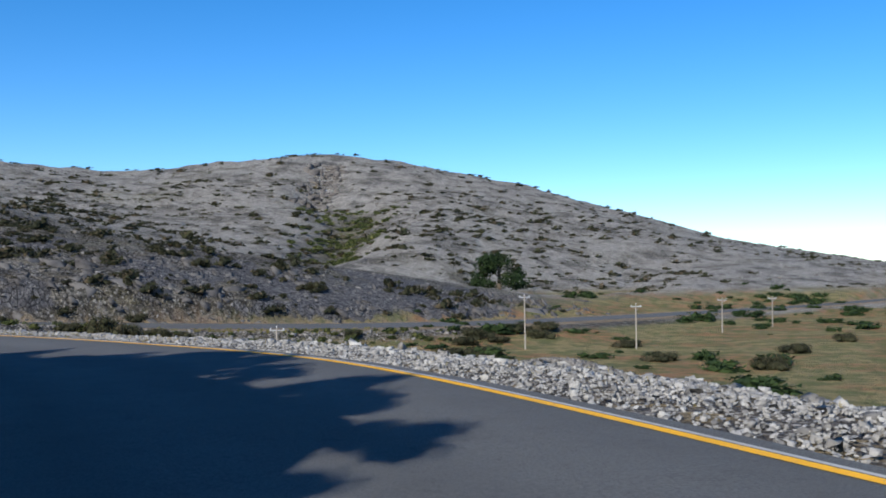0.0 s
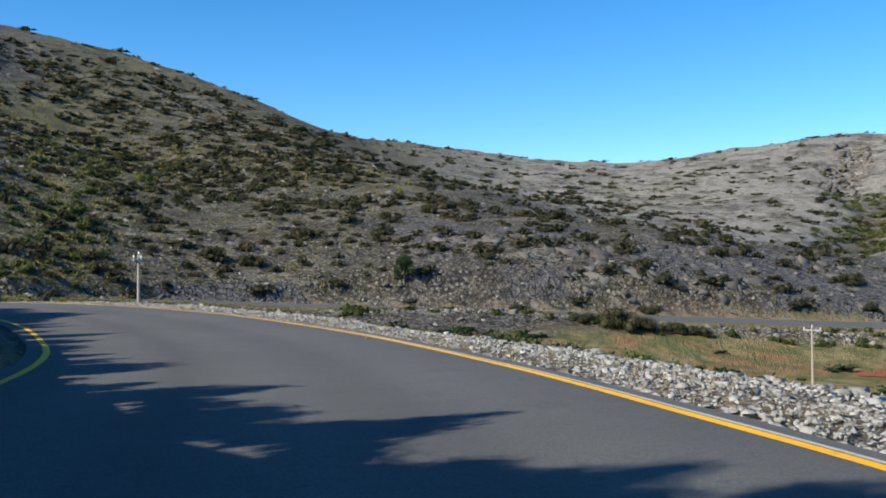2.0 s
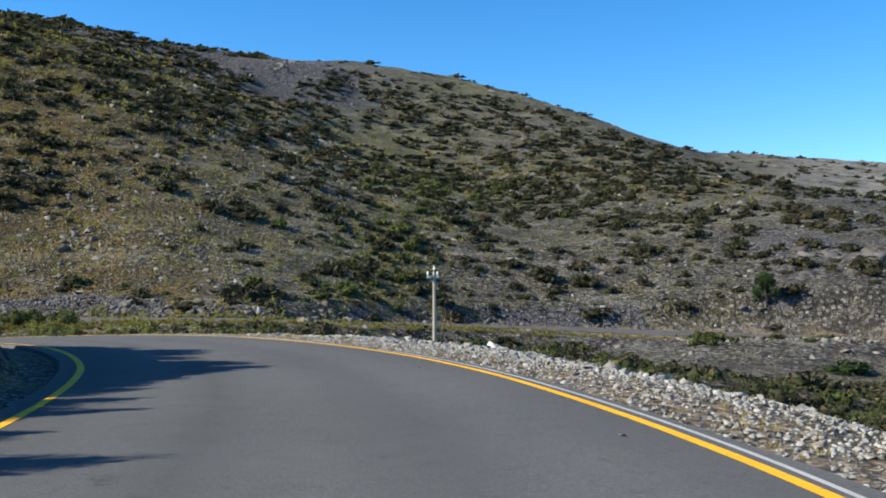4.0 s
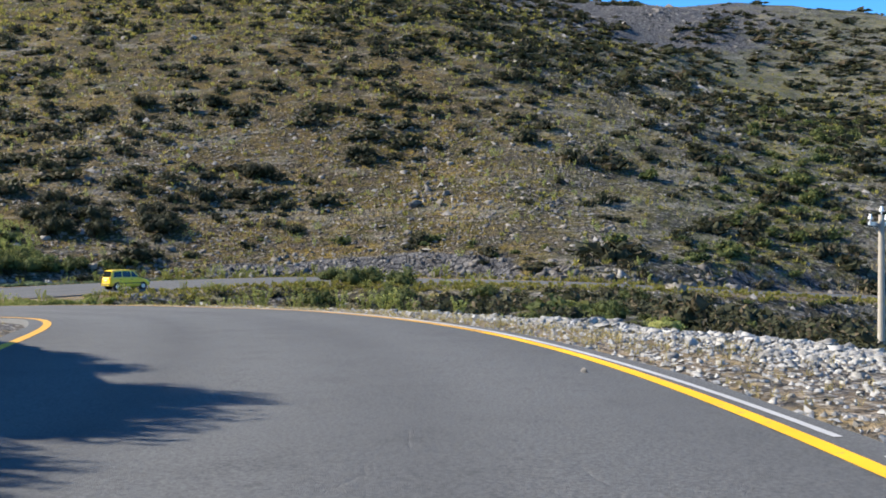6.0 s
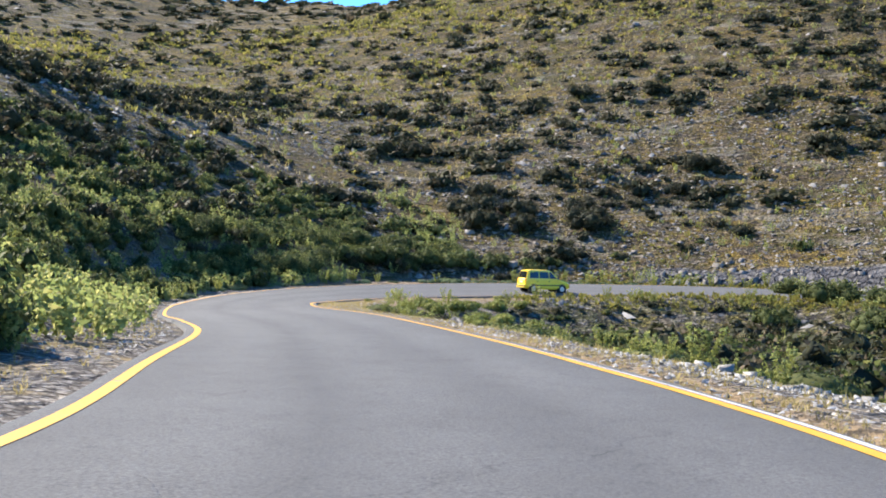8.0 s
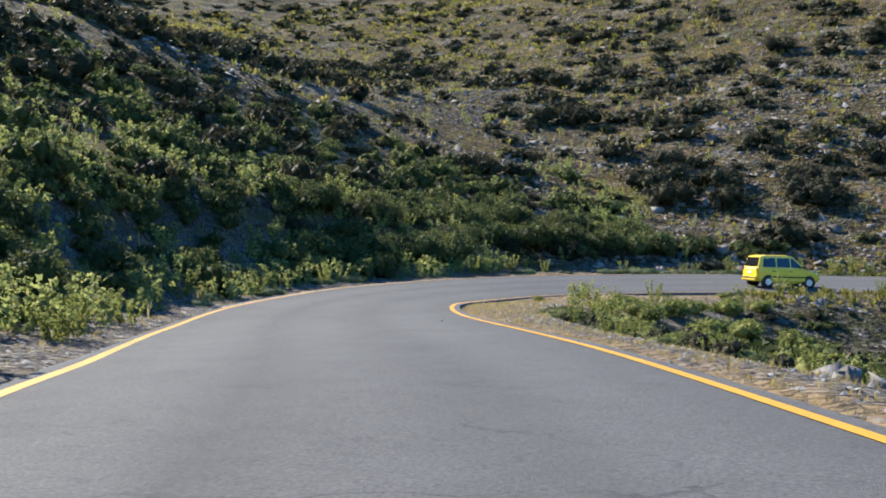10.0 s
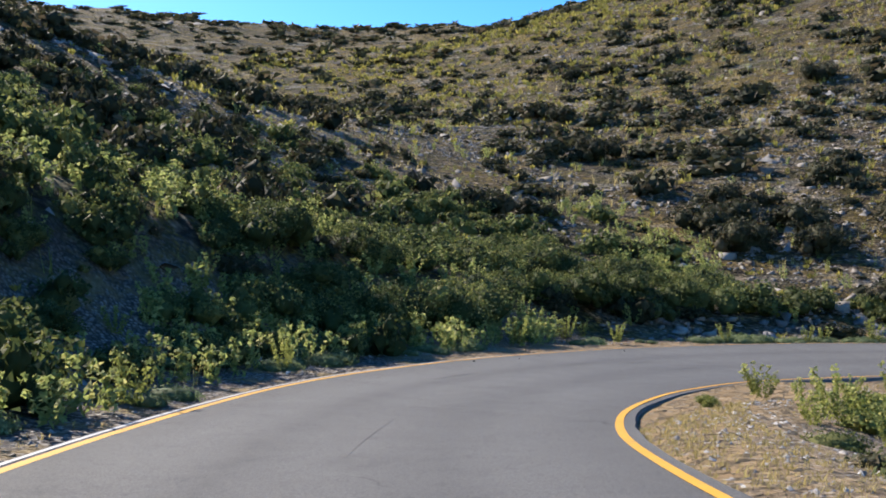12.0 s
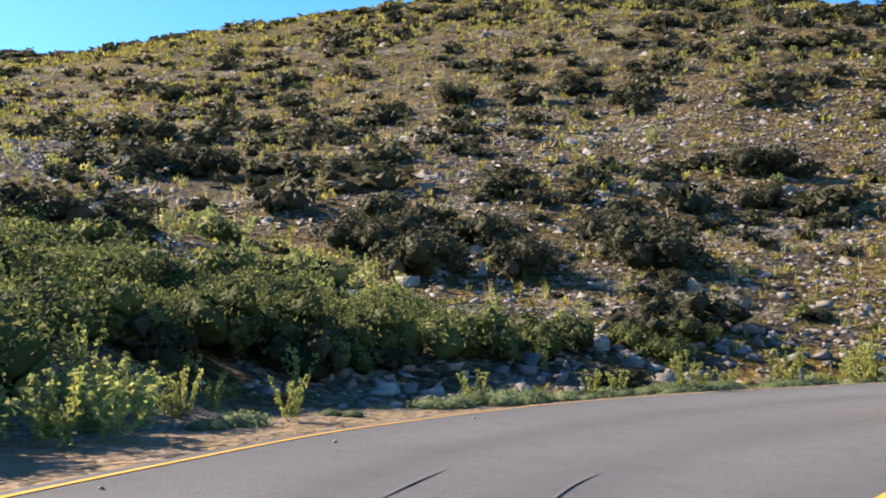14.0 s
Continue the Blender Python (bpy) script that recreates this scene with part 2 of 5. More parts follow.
    # unseen hill inside the bend, added to block skylight; runs out gently westward
    west = x - np.interp(y, (-41, -28, -15, -7, -2), (-35, -37, -40, -45, -48))
    share = share * (1 - ramp(gap, 7, 13) * (1 - ramp(west, 0, 16)))
    return z * (1 - share) + np.maximum(bank, z) * share


def mesh_of(name, verts, faces, smooth=False):
    """A mesh from numpy arrays; faces: an array of equal polygons."""
    me = bpy.data.meshes.new(name)
    verts, faces = np.ascontiguousarray(verts, np.float32), np.ascontiguousarray(faces, np.int32)
    n, k = faces.shape
    me.vertices.add(len(verts))
    me.vertices.foreach_set("co", verts.ravel())
    me.loops.add(n * k)
    me.loops.foreach_set("vertex_index", faces.ravel())
    me.polygons.add(n)
    me.polygons.foreach_set("loop_start", np.arange(0, n * k, k, dtype=np.int32))
    me.polygons.foreach_set("loop_total", np.full(n, k, np.int32))
    if smooth:
        me.polygons.foreach_set("use_smooth", np.ones(n, bool))
    me.update(calc_edges=True)
    me.validate()
    return me


def thing(name, me, material, label="", category="", group="", kind="", parent=None):
    ob = new(name, me)
    if me is not None and material is not None and not me.materials:
        me.materials.append(material)
    if parent is not None:
        ob.parent = parent
    return tagged(ob, label, category, group, kind)


def part(name, bm, material, parent, label=""):
    me = bpy.data.meshes.new(name)
    bm.to_mesh(me)
    bm.free()
    return thing(name, me, material, label, parent=parent)


def ribbon(line_a, line_b, za, zb):
    """Quads between two lines of equal length."""
    n = len(line_a)
    v = np.empty((2 * n, 3))
    v[0::2, :2], v[1::2, :2], v[0::2, 2], v[1::2, 2] = line_a, line_b, za, zb
    k = np.arange(n - 1) * 2
    return v, np.stack([k, k + 1, k + 3, k + 2], 1)


# ---------------------------------------------------------------- materials
class Nodes:
    """Short hand for a material's node tree."""

    def __init__(self, name):
        self.mat = bpy.data.materials.new(name)
        self.mat.use_nodes = True
        self.nt = self.mat.node_tree
        self.bsdf = self.nt.nodes["Principled BSDF"]
        self.bsdf.inputs["Specular IOR Level"].default_value = 0.3
        self.coord = self.nt.nodes.new("ShaderNodeTexCoord").outputs["Object"]

    def node(self, kind, **inputs):
        n = self.nt.nodes.new(kind)
        for key, value in inputs.items():
            self.put(n.inputs[key.replace("_", " ")], value)
        return n

    def put(self, socket, value):
        if isinstance(value, bpy.types.NodeSocket):
            self.nt.links.new(value, socket)
        else:
            socket.default_value = value

    def noise(self, scale, detail=4.0, rough=0.6, coord=None):
        n = self.node("ShaderNodeTexNoise", Scale=scale, Detail=detail, Roughness=rough)
        self.nt.links.new(coord or self.coord, n.inputs["Vector"])
        return n.outputs["Fac"]

    def voronoi(self, scale, feature="F1", out="Distance", coord=None):
        n = self.node("ShaderNodeTexVoronoi", Scale=scale)
        n.feature = feature
        self.nt.links.new(coord or self.coord, n.inputs["Vector"])
        return n.outputs[out]

    def steps(self, fac, stops):
        n = self.nt.nodes.new("ShaderNodeValToRGB")
        el = n.color_ramp.elements
        while len(el) < len(stops):
            el.new(0.5)
        for e, (at, colour) in zip(el, stops):
            e.position = at
            e.color = (*colour, 1) if isinstance(colour, tuple) else (colour, colour, colour, 1)
        self.put(n.inputs[0], fac)
        return n.outputs[0]

    def mix(self, fac, a, b, blend="MIX"):
        n = self.nt.nodes.new("ShaderNodeMix")
        n.data_type, n.blend_type = "RGBA", blend
        for i, v in ((0, fac), (6, a), (7, b)):
            if isinstance(v, tuple):
                v = (*v, 1)
            self.put(n.inputs[i], v)
        return n.outputs[2]

    def maths(self, op, a, b=0.0):
        n = self.nt.nodes.new("ShaderNodeMath")
        n.operation = op
        self.put(n.inputs[0], a), self.put(n.inputs[1], b)
        return n.outputs[0]

    def attr(self, name):
        n = self.nt.nodes.new("ShaderNodeAttribute")
        n.attribute_name = name
        return n.outputs["Fac"]

    def random(self):
        return self.nt.nodes.new("ShaderNodeObjectInfo").outputs["Random"]

    def island(self):
        return self.nt.nodes.new("ShaderNodeNewGeometry").outputs["Random Per Island"]

    def done(self, colour, rough=0.9, bump=None, strength=0.3, distance=0.05, metal=0.0, spec=None):
        self.put(self.bsdf.inputs["Base Color"], (*colour, 1) if isinstance(colour, tuple) else colour)
        self.put(self.bsdf.inputs["Roughness"], rough)
        self.bsdf.inputs["Metallic"].default_value = metal
        if spec is not None:
            self.bsdf.inputs["Specular IOR Level"].default_value = spec
        if bump is not None:
            b = self.node("ShaderNodeBump", Strength=strength, Distance=distance, Height=bump)
            self.nt.links.new(b.outputs[0], self.bsdf.inputs["Normal"])
        return self.mat


def ground_material():
    m = Nodes("hillside")
    big, mid, small = m.noise(0.06, 5), m.noise(0.35, 6, 0.65), m.noise(3.2, 6, 0.75)
    stones, cell = m.voronoi(1.5), m.voronoi(1.5, out="Color")
    pebbles, grit = m.voronoi(4.6), m.voronoi(4.6, out="Color")
    rock = m.steps(m.noise(1.4, 8, 0.75), [(0.28, (0.09, 0.084, 0.08)), (0.5, (0.30, 0.276, 0.25)), (0.70, (0.56, 0.52, 0.465))])
    rock = m.mix(0.75, rock, m.steps(cell, [(0.1, (0.12, 0.115, 0.11)), (0.55, (0.32, 0.297, 0.27)), (0.9, (0.60, 0.565, 0.515))]))
    # shade between the stones, painted in as dark joints
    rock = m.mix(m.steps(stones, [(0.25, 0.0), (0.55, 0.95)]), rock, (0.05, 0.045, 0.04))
    soil = m.mix(m.steps(grit, [(0.2, 0.0), (0.8, 1.0)]), (0.095, 0.078, 0.055), (0.31, 0.275, 0.225))
    dry = m.mix(small, (0.19, 0.15, 0.03), (0.47, 0.40, 0.09))
    green = m.mix(small, (0.05, 0.07, 0.02), (0.17, 0.175, 0.05))
    base = m.mix(m.steps(mid, [(0.40, 0.0), (0.50, 1.0)]), soil, rock)
    patch = m.maths("MULTIPLY", m.steps(m.noise(0.8, 9, 0.8), [(0.45, 0.0), (0.52, 1.0)]), m.attr("grass"))
    base = m.mix(patch, base, m.mix(m.steps(m.noise(0.16, 6, 0.7), [(0.42, 0.0), (0.56, 1.0)]), dry, green))
    base = m.mix(m.attr("brown"), base, (0.84, 0.68, 0.50), "MULTIPLY")
    bed = m.node("ShaderNodeMapping", Scale=(0.10, 0.10, 0.55))
    m.nt.links.new(m.coord, bed.inputs["Vector"])
    strata = m.noise(1.0, 9, 0.72, bed.outputs[0])
    base = m.mix(m.steps(strata, [(0.36, 0.62), (0.48, 0.0)]), base, m.mix(small, (0.035, 0.033, 0.032), (0.15, 0.14, 0.135)))
    base = m.mix(m.steps(strata, [(0.52, 0.0), (0.64, 0.45)]), base, m.mix(small, (0.30, 0.275, 0.24), (0.64, 0.60, 0.53)))
    # shade between pebbles, multiplied into the colour
    gap_shade = m.steps(pebbles, [(0.28, 1.0), (0.62, 0.36)])
    base = m.mix(0.85, base, gap_shade, "MULTIPLY")
    bright = m.mix(m.steps(m.noise(0.5, 9, 0.75), [(0.35, 0.0), (0.65, 1.0)]), (0.30, 0.275, 0.24), (0.66, 0.62, 0.55))
    base = m.mix(m.maths("MULTIPLY", m.attr("pale"), m.steps(m.noise(0.07, 9, 0.72), [(0.40, 0.1), (0.54, 0.8)])), base, m.mix(0.7, bright, gap_shade, "MULTIPLY"))
    field = m.mix(m.steps(big, [(0.47, 0.0), (0.57, 1.0)]), m.mix(mid, (0.40, 0.31, 0.15), (0.25, 0.205, 0.09)), m.mix(mid, (0.30, 0.14, 0.065), (0.40, 0.24, 0.125)))
    field = m.mix(m.steps(m.noise(0.25, 6, 0.7), [(0.44, 0.0), (0.56, 0.9)]), field, m.mix(small, (0.08, 0.095, 0.035), (0.20, 0.21, 0.08)))
    field = m.mix(m.maths("MULTIPLY", m.steps(small, [(0.4, 0.0), (0.65, 1.0)]), 0.4), field, (0.10, 0.085, 0.04))
    base = m.mix(m.attr("field"), base, field)
    chips, chip = m.voronoi(11), m.voronoi(11, out="Color")
    verge = m.mix(m.steps(chip, [(0.1, 0.0), (0.9, 1.0)]), (0.13, 0.115, 0.10), (0.42, 0.39, 0.355))
    # gaps between the chips get painted shade too
    verge = m.mix(m.steps(chips, [(0.35, 0.0), (0.6, 0.8)]), verge, (0.06, 0.05, 0.045))
    verge = m.mix(m.steps(m.noise(0.9, 6, 0.7), [(0.5, 0.0), (0.62, 0.8)]), verge, (0.30, 0.225, 0.11))
    base = m.mix(m.attr("verge"), base, verge)
    earth = m.mix(m.noise(2.2, 7, 0.75), (0.15, 0.095, 0.055), (0.46, 0.34, 0.19))
    earth = m.mix(m.steps(chip, [(0.72, 0.0), (0.9, 0.7)]), earth, (0.34, 0.31, 0.27))
    base = m.mix(m.maths("MULTIPLY", m.attr("earth"), m.steps(m.noise(0.5, 6, 0.7), [(0.32, 0.35), (0.5, 1.0)])), base, earth)
    tilted = m.node("ShaderNodeMapping", Scale=(0.9, 0.9, 0.35), Rotation=(0.5, 0.35, 0.0))
    m.nt.links.new(m.coord, tilted.inputs["Vector"])
    crack = m.voronoi(1.1, "DISTANCE_TO_EDGE", coord=tilted.outputs[0])
    cliff = m.steps(m.noise(1.1, 9, 0.8, tilted.outputs[0]), [(0.32, (0.035, 0.035, 0.04)), (0.5, (0.12, 0.115, 0.118)), (0.68, (0.30, 0.285, 0.27))])
    cliff = m.mix(m.steps(crack, [(0.02, 0.85), (0.10, 0.0)]), cliff, (0.02, 0.02, 0.022))
    broken = m.maths("ADD", m.attr("cliff"), m.maths("MULTIPLY", m.maths("SUBTRACT", m.noise(0.22, 7, 0.7), 0.5), 1.9))
    base = m.mix(m.steps(broken, [(0.38, 0.0), (0.58, 1.0)]), base, cliff)
    height = m.maths("ADD", m.maths("MULTIPLY", stones, -1.0), m.maths("ADD", m.maths("MULTIPLY", chips, -0.12), m.maths("ADD", small, m.maths("MULTIPLY", pebbles, -0.75))))
    return m.done(base, 0.95, height, 1.0, 0.45, spec=0.12)


def asphalt_material():
    m = Nodes("asphalt")
    grain = m.noise(120, 2, 0.7)
    wide = m.noise(0.22, 5, 0.6)
    mid = m.noise(1.6, 5, 0.65)
    c = m.mix(grain, (0.052, 0.052, 0.054), (0.128, 0.127, 0.125))
    c = m.mix(m.steps(wide, [(0.35, 0.0), (0.65, 1.0)]), c, m.mix(grain, (0.078, 0.078, 0.080), (0.145, 0.144, 0.141)))
    c = m.mix(m.steps(mid, [(0.56, 0.0), (0.75, 0.5)]), c, (0.055, 0.055, 0.057))
    speck = m.steps(m.noise(42, 3, 0.8), [(0.36, 0.0), (0.64, 1.0)])
    c = m.mix(0.42, c, m.mix(speck, (0.034, 0.034, 0.036), (0.172, 0.170, 0.165)))
    blot = m.steps(m.noise(6.5, 5, 0.7), [(0.30, 0.55), (0.42, 0.0)])
    c = m.mix(blot, c, (0.055, 0.055, 0.056))
    track = m.attr("track")
    c = m.mix(m.maths("MULTIPLY", track, 0.45), c, (0.058, 0.058, 0.060))
    bend = m.node("ShaderNodeVectorMath")
    bend.operation = "ADD"
    wob = m.node("ShaderNodeTexNoise", Scale=1.3, Detail=6.0)
    m.nt.links.new(m.coord, wob.inputs["Vector"])
    m.nt.links.new(m.coord, bend.inputs[0])
    m.nt.links.new(wob.outputs["Color"], bend.inputs[1])
    bent = bend.outputs[0]
    cracks = m.voronoi(0.3, "DISTANCE_TO_EDGE", coord=bent)
    warp = m.steps(cracks, [(0.0, 1.0), (0.006, 0.0)])
    broken = m.steps(m.noise(0.35, 3), [(0.56, 0.0), (0.66, 0.6)])
    c = m.mix(m.maths("MULTIPLY", warp, broken), c, (0.03, 0.03, 0.031))
    chips = m.steps(m.voronoi(26), [(0.05, 1.0), (0.11, 0.0)])
    c = m.mix(m.maths("MULTIPLY", chips, 0.30), c, (0.30, 0.29, 0.275))
    return m.done(c, m.steps(mid, [(0.3, 0.80), (0.7, 0.92)]), m.maths("ADD", grain, m.maths("MULTIPLY", warp, -0.4)), 0.8, 0.010, spec=0.16)


def paint_material(name, colour, bare):
    m = Nodes(name)
    wear = m.steps(m.noise(7, 6, 0.75), [(0.30, 1.0), (0.42, 0.0)])
    dirt = m.noise(1.3, 5)
    c = m.mix(m.steps(dirt, [(0.3, 0.0), (0.75, 0.45)]), colour, tuple(0.55 * v for v in colour))
    return m.done(m.mix(wear, c, bare), 0.7, m.noise(90, 2), 0.3, 0.004)


def stone_material(name, lo, hi, scale=3.0, pale=(0.34, 0.32, 0.295)):
    m = Nodes(name)
    c = m.steps(m.noise(scale, 7, 0.7), [(0.28, lo), (0.7, hi)])
    r = m.island()
    c = m.mix(m.steps(r, [(0.35, 0.0), (1.0, 0.7)]), c, pale)
    c = m.mix(m.steps(r, [(0.0, 0.6), (0.3, 0.0)]), c, tuple(0.7 * v for v in lo))
    c = m.mix(m.steps(m.random(), [(0.0, 0.0), (1.0, 0.3)]), c, (0.20, 0.16, 0.12))
    return m.done(c, 0.92, m.noise(scale * 6, 6, 0.75), 0.7, 0.03, spec=0.2)


def leaf_material(name, dark, light, tip=None, through=0.25):
    m = Nodes(name)
    c = m.mix(m.island(), dark, light)
    if tip:
        c = m.mix(m.steps(m.island(), [(0.80, 0.0), (0.86, 1.0)]), c, tip)
    c = m.mix(m.maths("MULTIPLY", m.random(), 0.5), c, tuple(0.6 * v for v in dark))
    m.done(c, 0.75, spec=0.2)
    out = m.nt.nodes["Material Output"]
    tr = m.node("ShaderNodeBsdfTranslucent", Color=c)
    mixer = m.node("ShaderNodeMixShader", Fac=through)
    m.nt.links.new(m.bsdf.outputs[0], mixer.inputs[1])
    m.nt.links.new(tr.outputs[0], mixer.inputs[2])
    m.nt.links.new(mixer.outputs[0], out.inputs[0])
    return m.mat


def plain(name, colour, rough=0.6, metal=0.0, vary=0.25, scale=6.0, spec=None):
    m = Nodes(name)
    c = m.mix(m.noise(scale, 5), tuple(v * (1 - vary) for v in colour), tuple(min(1, v * (1 + vary)) for v in colour))
    return m.done(c, rough, m.noise(scale * 8, 3), 0.15, 0.005, metal, spec)


def glass_material():
    m = Nodes("window_glass")
    m.bsdf.inputs["Transmission Weight"].default_value = 0.0
    return m.done((0.012, 0.014, 0.015), 0.06, spec=0.8)


HILLSIDE, ASPHALT = ground_material(), asphalt_material()
YELLOW = paint_material("yellow_road_paint", (0.80, 0.405, 0.004), (0.15, 0.14, 0.12))
OLD_YELLOW = paint_material("faded_yellow_paint", (0.56, 0.29, 0.025), (0.17, 0.14, 0.10))
WHITE = paint_material("worn_white_edge", (0.41, 0.402, 0.39), (0.21, 0.205, 0.195))
DARK_ROCK = stone_material("dark_crag_rock", (0.03, 0.03, 0.033), (0.125, 0.12, 0.117), 0.8, (0.145, 0.139, 0.134))
LIMESTONE = stone_material("grey_limestone", (0.075, 0.071, 0.068), (0.245, 0.23, 0.212), 3.0, (0.30, 0.284, 0.262))
RUBBLE = stone_material("broken_limestone", (0.15, 0.145, 0.138), (0.40, 0.385, 0.36), 5.0, (0.48, 0.465, 0.44))
PALE = stone_material("pale_limestone", (0.42, 0.41, 0.39), (0.66, 0.65, 0.62), 4.0, (0.6, 0.59, 0.56))
SHRUB_LEAF = leaf_material("dark_spiny_shrub", (0.024, 0.028, 0.014), (0.085, 0.082, 0.038), (0.13, 0.10, 0.06), 0.3)
GREEN_LEAF = leaf_material("green_shrub", (0.042, 0.06, 0.02), (0.15, 0.17, 0.052), (0.25, 0.245, 0.08), 0.42)
CUSHION = leaf_material("cushion_shrub", (0.085, 0.12, 0.05), (0.25, 0.29, 0.14), None, 0.4)
SPURGE = leaf_material("yellow_green_spurge", (0.19, 0.23, 0.07), (0.40, 0.42, 0.14), (0.52, 0.48, 0.18), 0.5)
HERB = leaf_material("yellow_green_herb", (0.15, 0.145, 0.035), (0.36, 0.33, 0.085), (0.44, 0.36, 0.09), 0.45)
LIGHT_GREEN = leaf_material("light_green_shrub", (0.10, 0.125, 0.03), (0.29, 0.31, 0.085), (0.40, 0.38, 0.12), 0.45)
STRAW = leaf_material("dry_grass", (0.30, 0.23, 0.08), (0.60, 0.50, 0.22), None, 0.5)
GREEN_GRASS = leaf_material("green_grass", (0.14, 0.16, 0.04), (0.36, 0.36, 0.10), None, 0.5)
TREE_LEAF = leaf_material("oak_leaf", (0.014, 0.03, 0.010), (0.055, 0.085, 0.024))
BARK = plain("grey_bark", (0.12, 0.095, 0.07), 0.95, scale=12)
POLE_WOOD = plain("weathered_pole_wood", (0.34, 0.30, 0.25), 0.9, scale=9)
IRON = plain("galvanised_iron", (0.50, 0.51, 0.52), 0.45, 0.7)
PORCELAIN = plain("white_porcelain", (0.78, 0.78, 0.76), 0.25)
TAR = plain("old_tar", (0.080, 0.080, 0.081), 0.8, scale=3)


# ---------------------------------------------------------------- ground
def build_ground():
    front = np.radians(np.linspace(-40, 215, 540))
    back = np.radians(np.linspace(215, 320, 42)[1:-1])
    az = np.concatenate([front, back])
    r = [1.5]
    while r[-1] < 4200:
        r.append(r[-1] * (1.0165 if 25 < r[-1] < 420 else 1.028) + 0.02)
    r = np.array(r)
    R, A = np.meshgrid(r, az, indexing="ij")
    x, y = MIDDLE[0] - R * np.sin(A), MIDDLE[1] + R * np.cos(A)
    z = land(x, y)
    n, k = R.shape
    verts = np.stack([x, y, z], -1).reshape(-1, 3)
    verts = np.vstack([verts, [[MIDDLE[0], MIDDLE[1], float(land(np.array([MIDDLE[0]]), np.array([MIDDLE[1]]))[0])]]])
    i, j = np.meshgrid(np.arange(n - 1), np.arange(k), indexing="ij")
    j2 = (j + 1) % k
    faces = np.stack([i * k + j, i * k + j2, (i + 1) * k + j2, (i + 1) * k + j], -1).reshape(-1, 4)
    q = np.arange(0, k, 2)
    faces = np.vstack([faces, np.stack([np.full(len(q), n * k), (q + 2) % k, q + 1, q], -1)])
    me = mesh_of("ground", verts, faces, True)
    gap, _, row, inner = road_at(verts[:, 0], verts[:, 1])
    vx, vy, vz = verts.T
    rr, aa = np.hypot(vx - MIDDLE[0], vy - MIDDLE[1]), azimuth(vx, vy)
    field = ramp(aa, 46, 30) * ramp(rr, 48, 66) * ramp(vz, -6.5, -9) * (1 - ramp(rr, 330, 420))
    field = field * np.where((row > 14 * 30) & inner, ramp(gap, 6, 11), 1)
    edge = np.where(row < 14 * 20.5, 4.5, 1.4) + 2.5 * fbm(vx, vy, 9, 3, 40) * np.where(row < 14 * 20.5, 1, 0.2)
    verge = ramp(gap, edge + 1.2, edge - 1.2) * np.where(row < BACK_FROM, 1.0, 0.85)
    grass = np.clip(0.35 + 0.55 * ramp(aa, 78, 100) + 0.5 * fbm(vx, vy, 30, 3, 50) - 0.35 * ramp(aa, 60, 35), 0, 1)
    gully = np.exp(-((aa - 78 + 0.06 * (rr - 90)) / 3.2) ** 2) * ramp(rr, 60, 90) * ramp(rr, 200, 150)
    grass = np.clip(grass + gully, 0, 1)
    far_gully = np.exp(-((aa - 25.6) / 1.6) ** 2) * ramp(rr, 290, 320) * ramp(rr, 465, 430)
    meadow = np.exp(-((aa - 40) / 3.0) ** 2 - ((rr - 445) / 16) ** 2)
    band = ramp(aa, 104, 118) * np.exp(-((rr - 205 - 18 * fbm(vx, vy, 60, 2, 62)) / 24) ** 2)
    grass = np.clip(grass + 0.5 * far_gully + meadow + 0.7 * band + 0.45 * np.exp(-((aa - 76) / 12) ** 2) * ramp(rr, 180, 215) - 0.12 * ramp(aa, 112, 122) * ramp(rr, 160, 120) + 0.6 * ramp(gap, 16, 4) * np.where((row > 14 * 11) & (row < 14 * 20) & ~inner, 1, 0), 0, 1.25)
    steep = ramp(aa, 2, 8) * ramp(aa, 60, 46)
    cliff = np.clip(steep * ramp(gap, 1.5, 4) * ramp(gap, 48, 34) * np.where((row >= BACK_FROM) & ~inner, 1, 0), 0, 1) * (0.25 + 0.75 * ramp(fbm(vx, vy, 12, 3, 60), -0.25, 0.3))
    low = np.where((row >= BACK_FROM) & ~inner & (aa > 50) & (aa < 125), 1, 0) * ramp(gap, 0.9, 1.8) * ramp(gap, 6.5, 3.5)
    cliff = np.maximum(cliff, low * ramp(fbm(vx, vy, 10, 3, 61), -0.25, 0.25))
    crags = ramp(rr, 205, 225) * ramp(aa, 70, 84) * ramp(aa, 104, 96) * ramp(vz, 48, 56)
    cliff = np.maximum(cliff, 0.8 * crags)
    face = np.where(~inner & (row < 14 * 11), 1, 0) * ramp(row / 14, 10.8, 10.2) * ramp(gap, 1.0, 1.6) * ramp(gap, 6, 4.5)
    cliff, verge = np.maximum(cliff, face), verge * (1 - face)
    earth = np.where(inner & (row > 14 * 9.5) & (row < 14 * 21.5), 1.0, 0.0) * ramp(row / 14, 9.5, 11) * ramp(row / 14, 21.5, 20.5) * ramp(gap, 1.2 + 3.0 * ramp(row / 14, 14.8, 16.5), 0.5)
    earth = np.maximum(earth, 0.35 * np.where(inner & (row < 14 * 10.5), 1.0, 0.0) * ramp(row / 14, 4.0, 5.5) * ramp(gap, 2.6, 1.2))
    earth = np.maximum(earth, 0.75 * ramp(row / 14, 26, 28) * ramp(gap, np.where(inner, 3.8, 1.6), np.where(inner, 2.4, 0.9)))
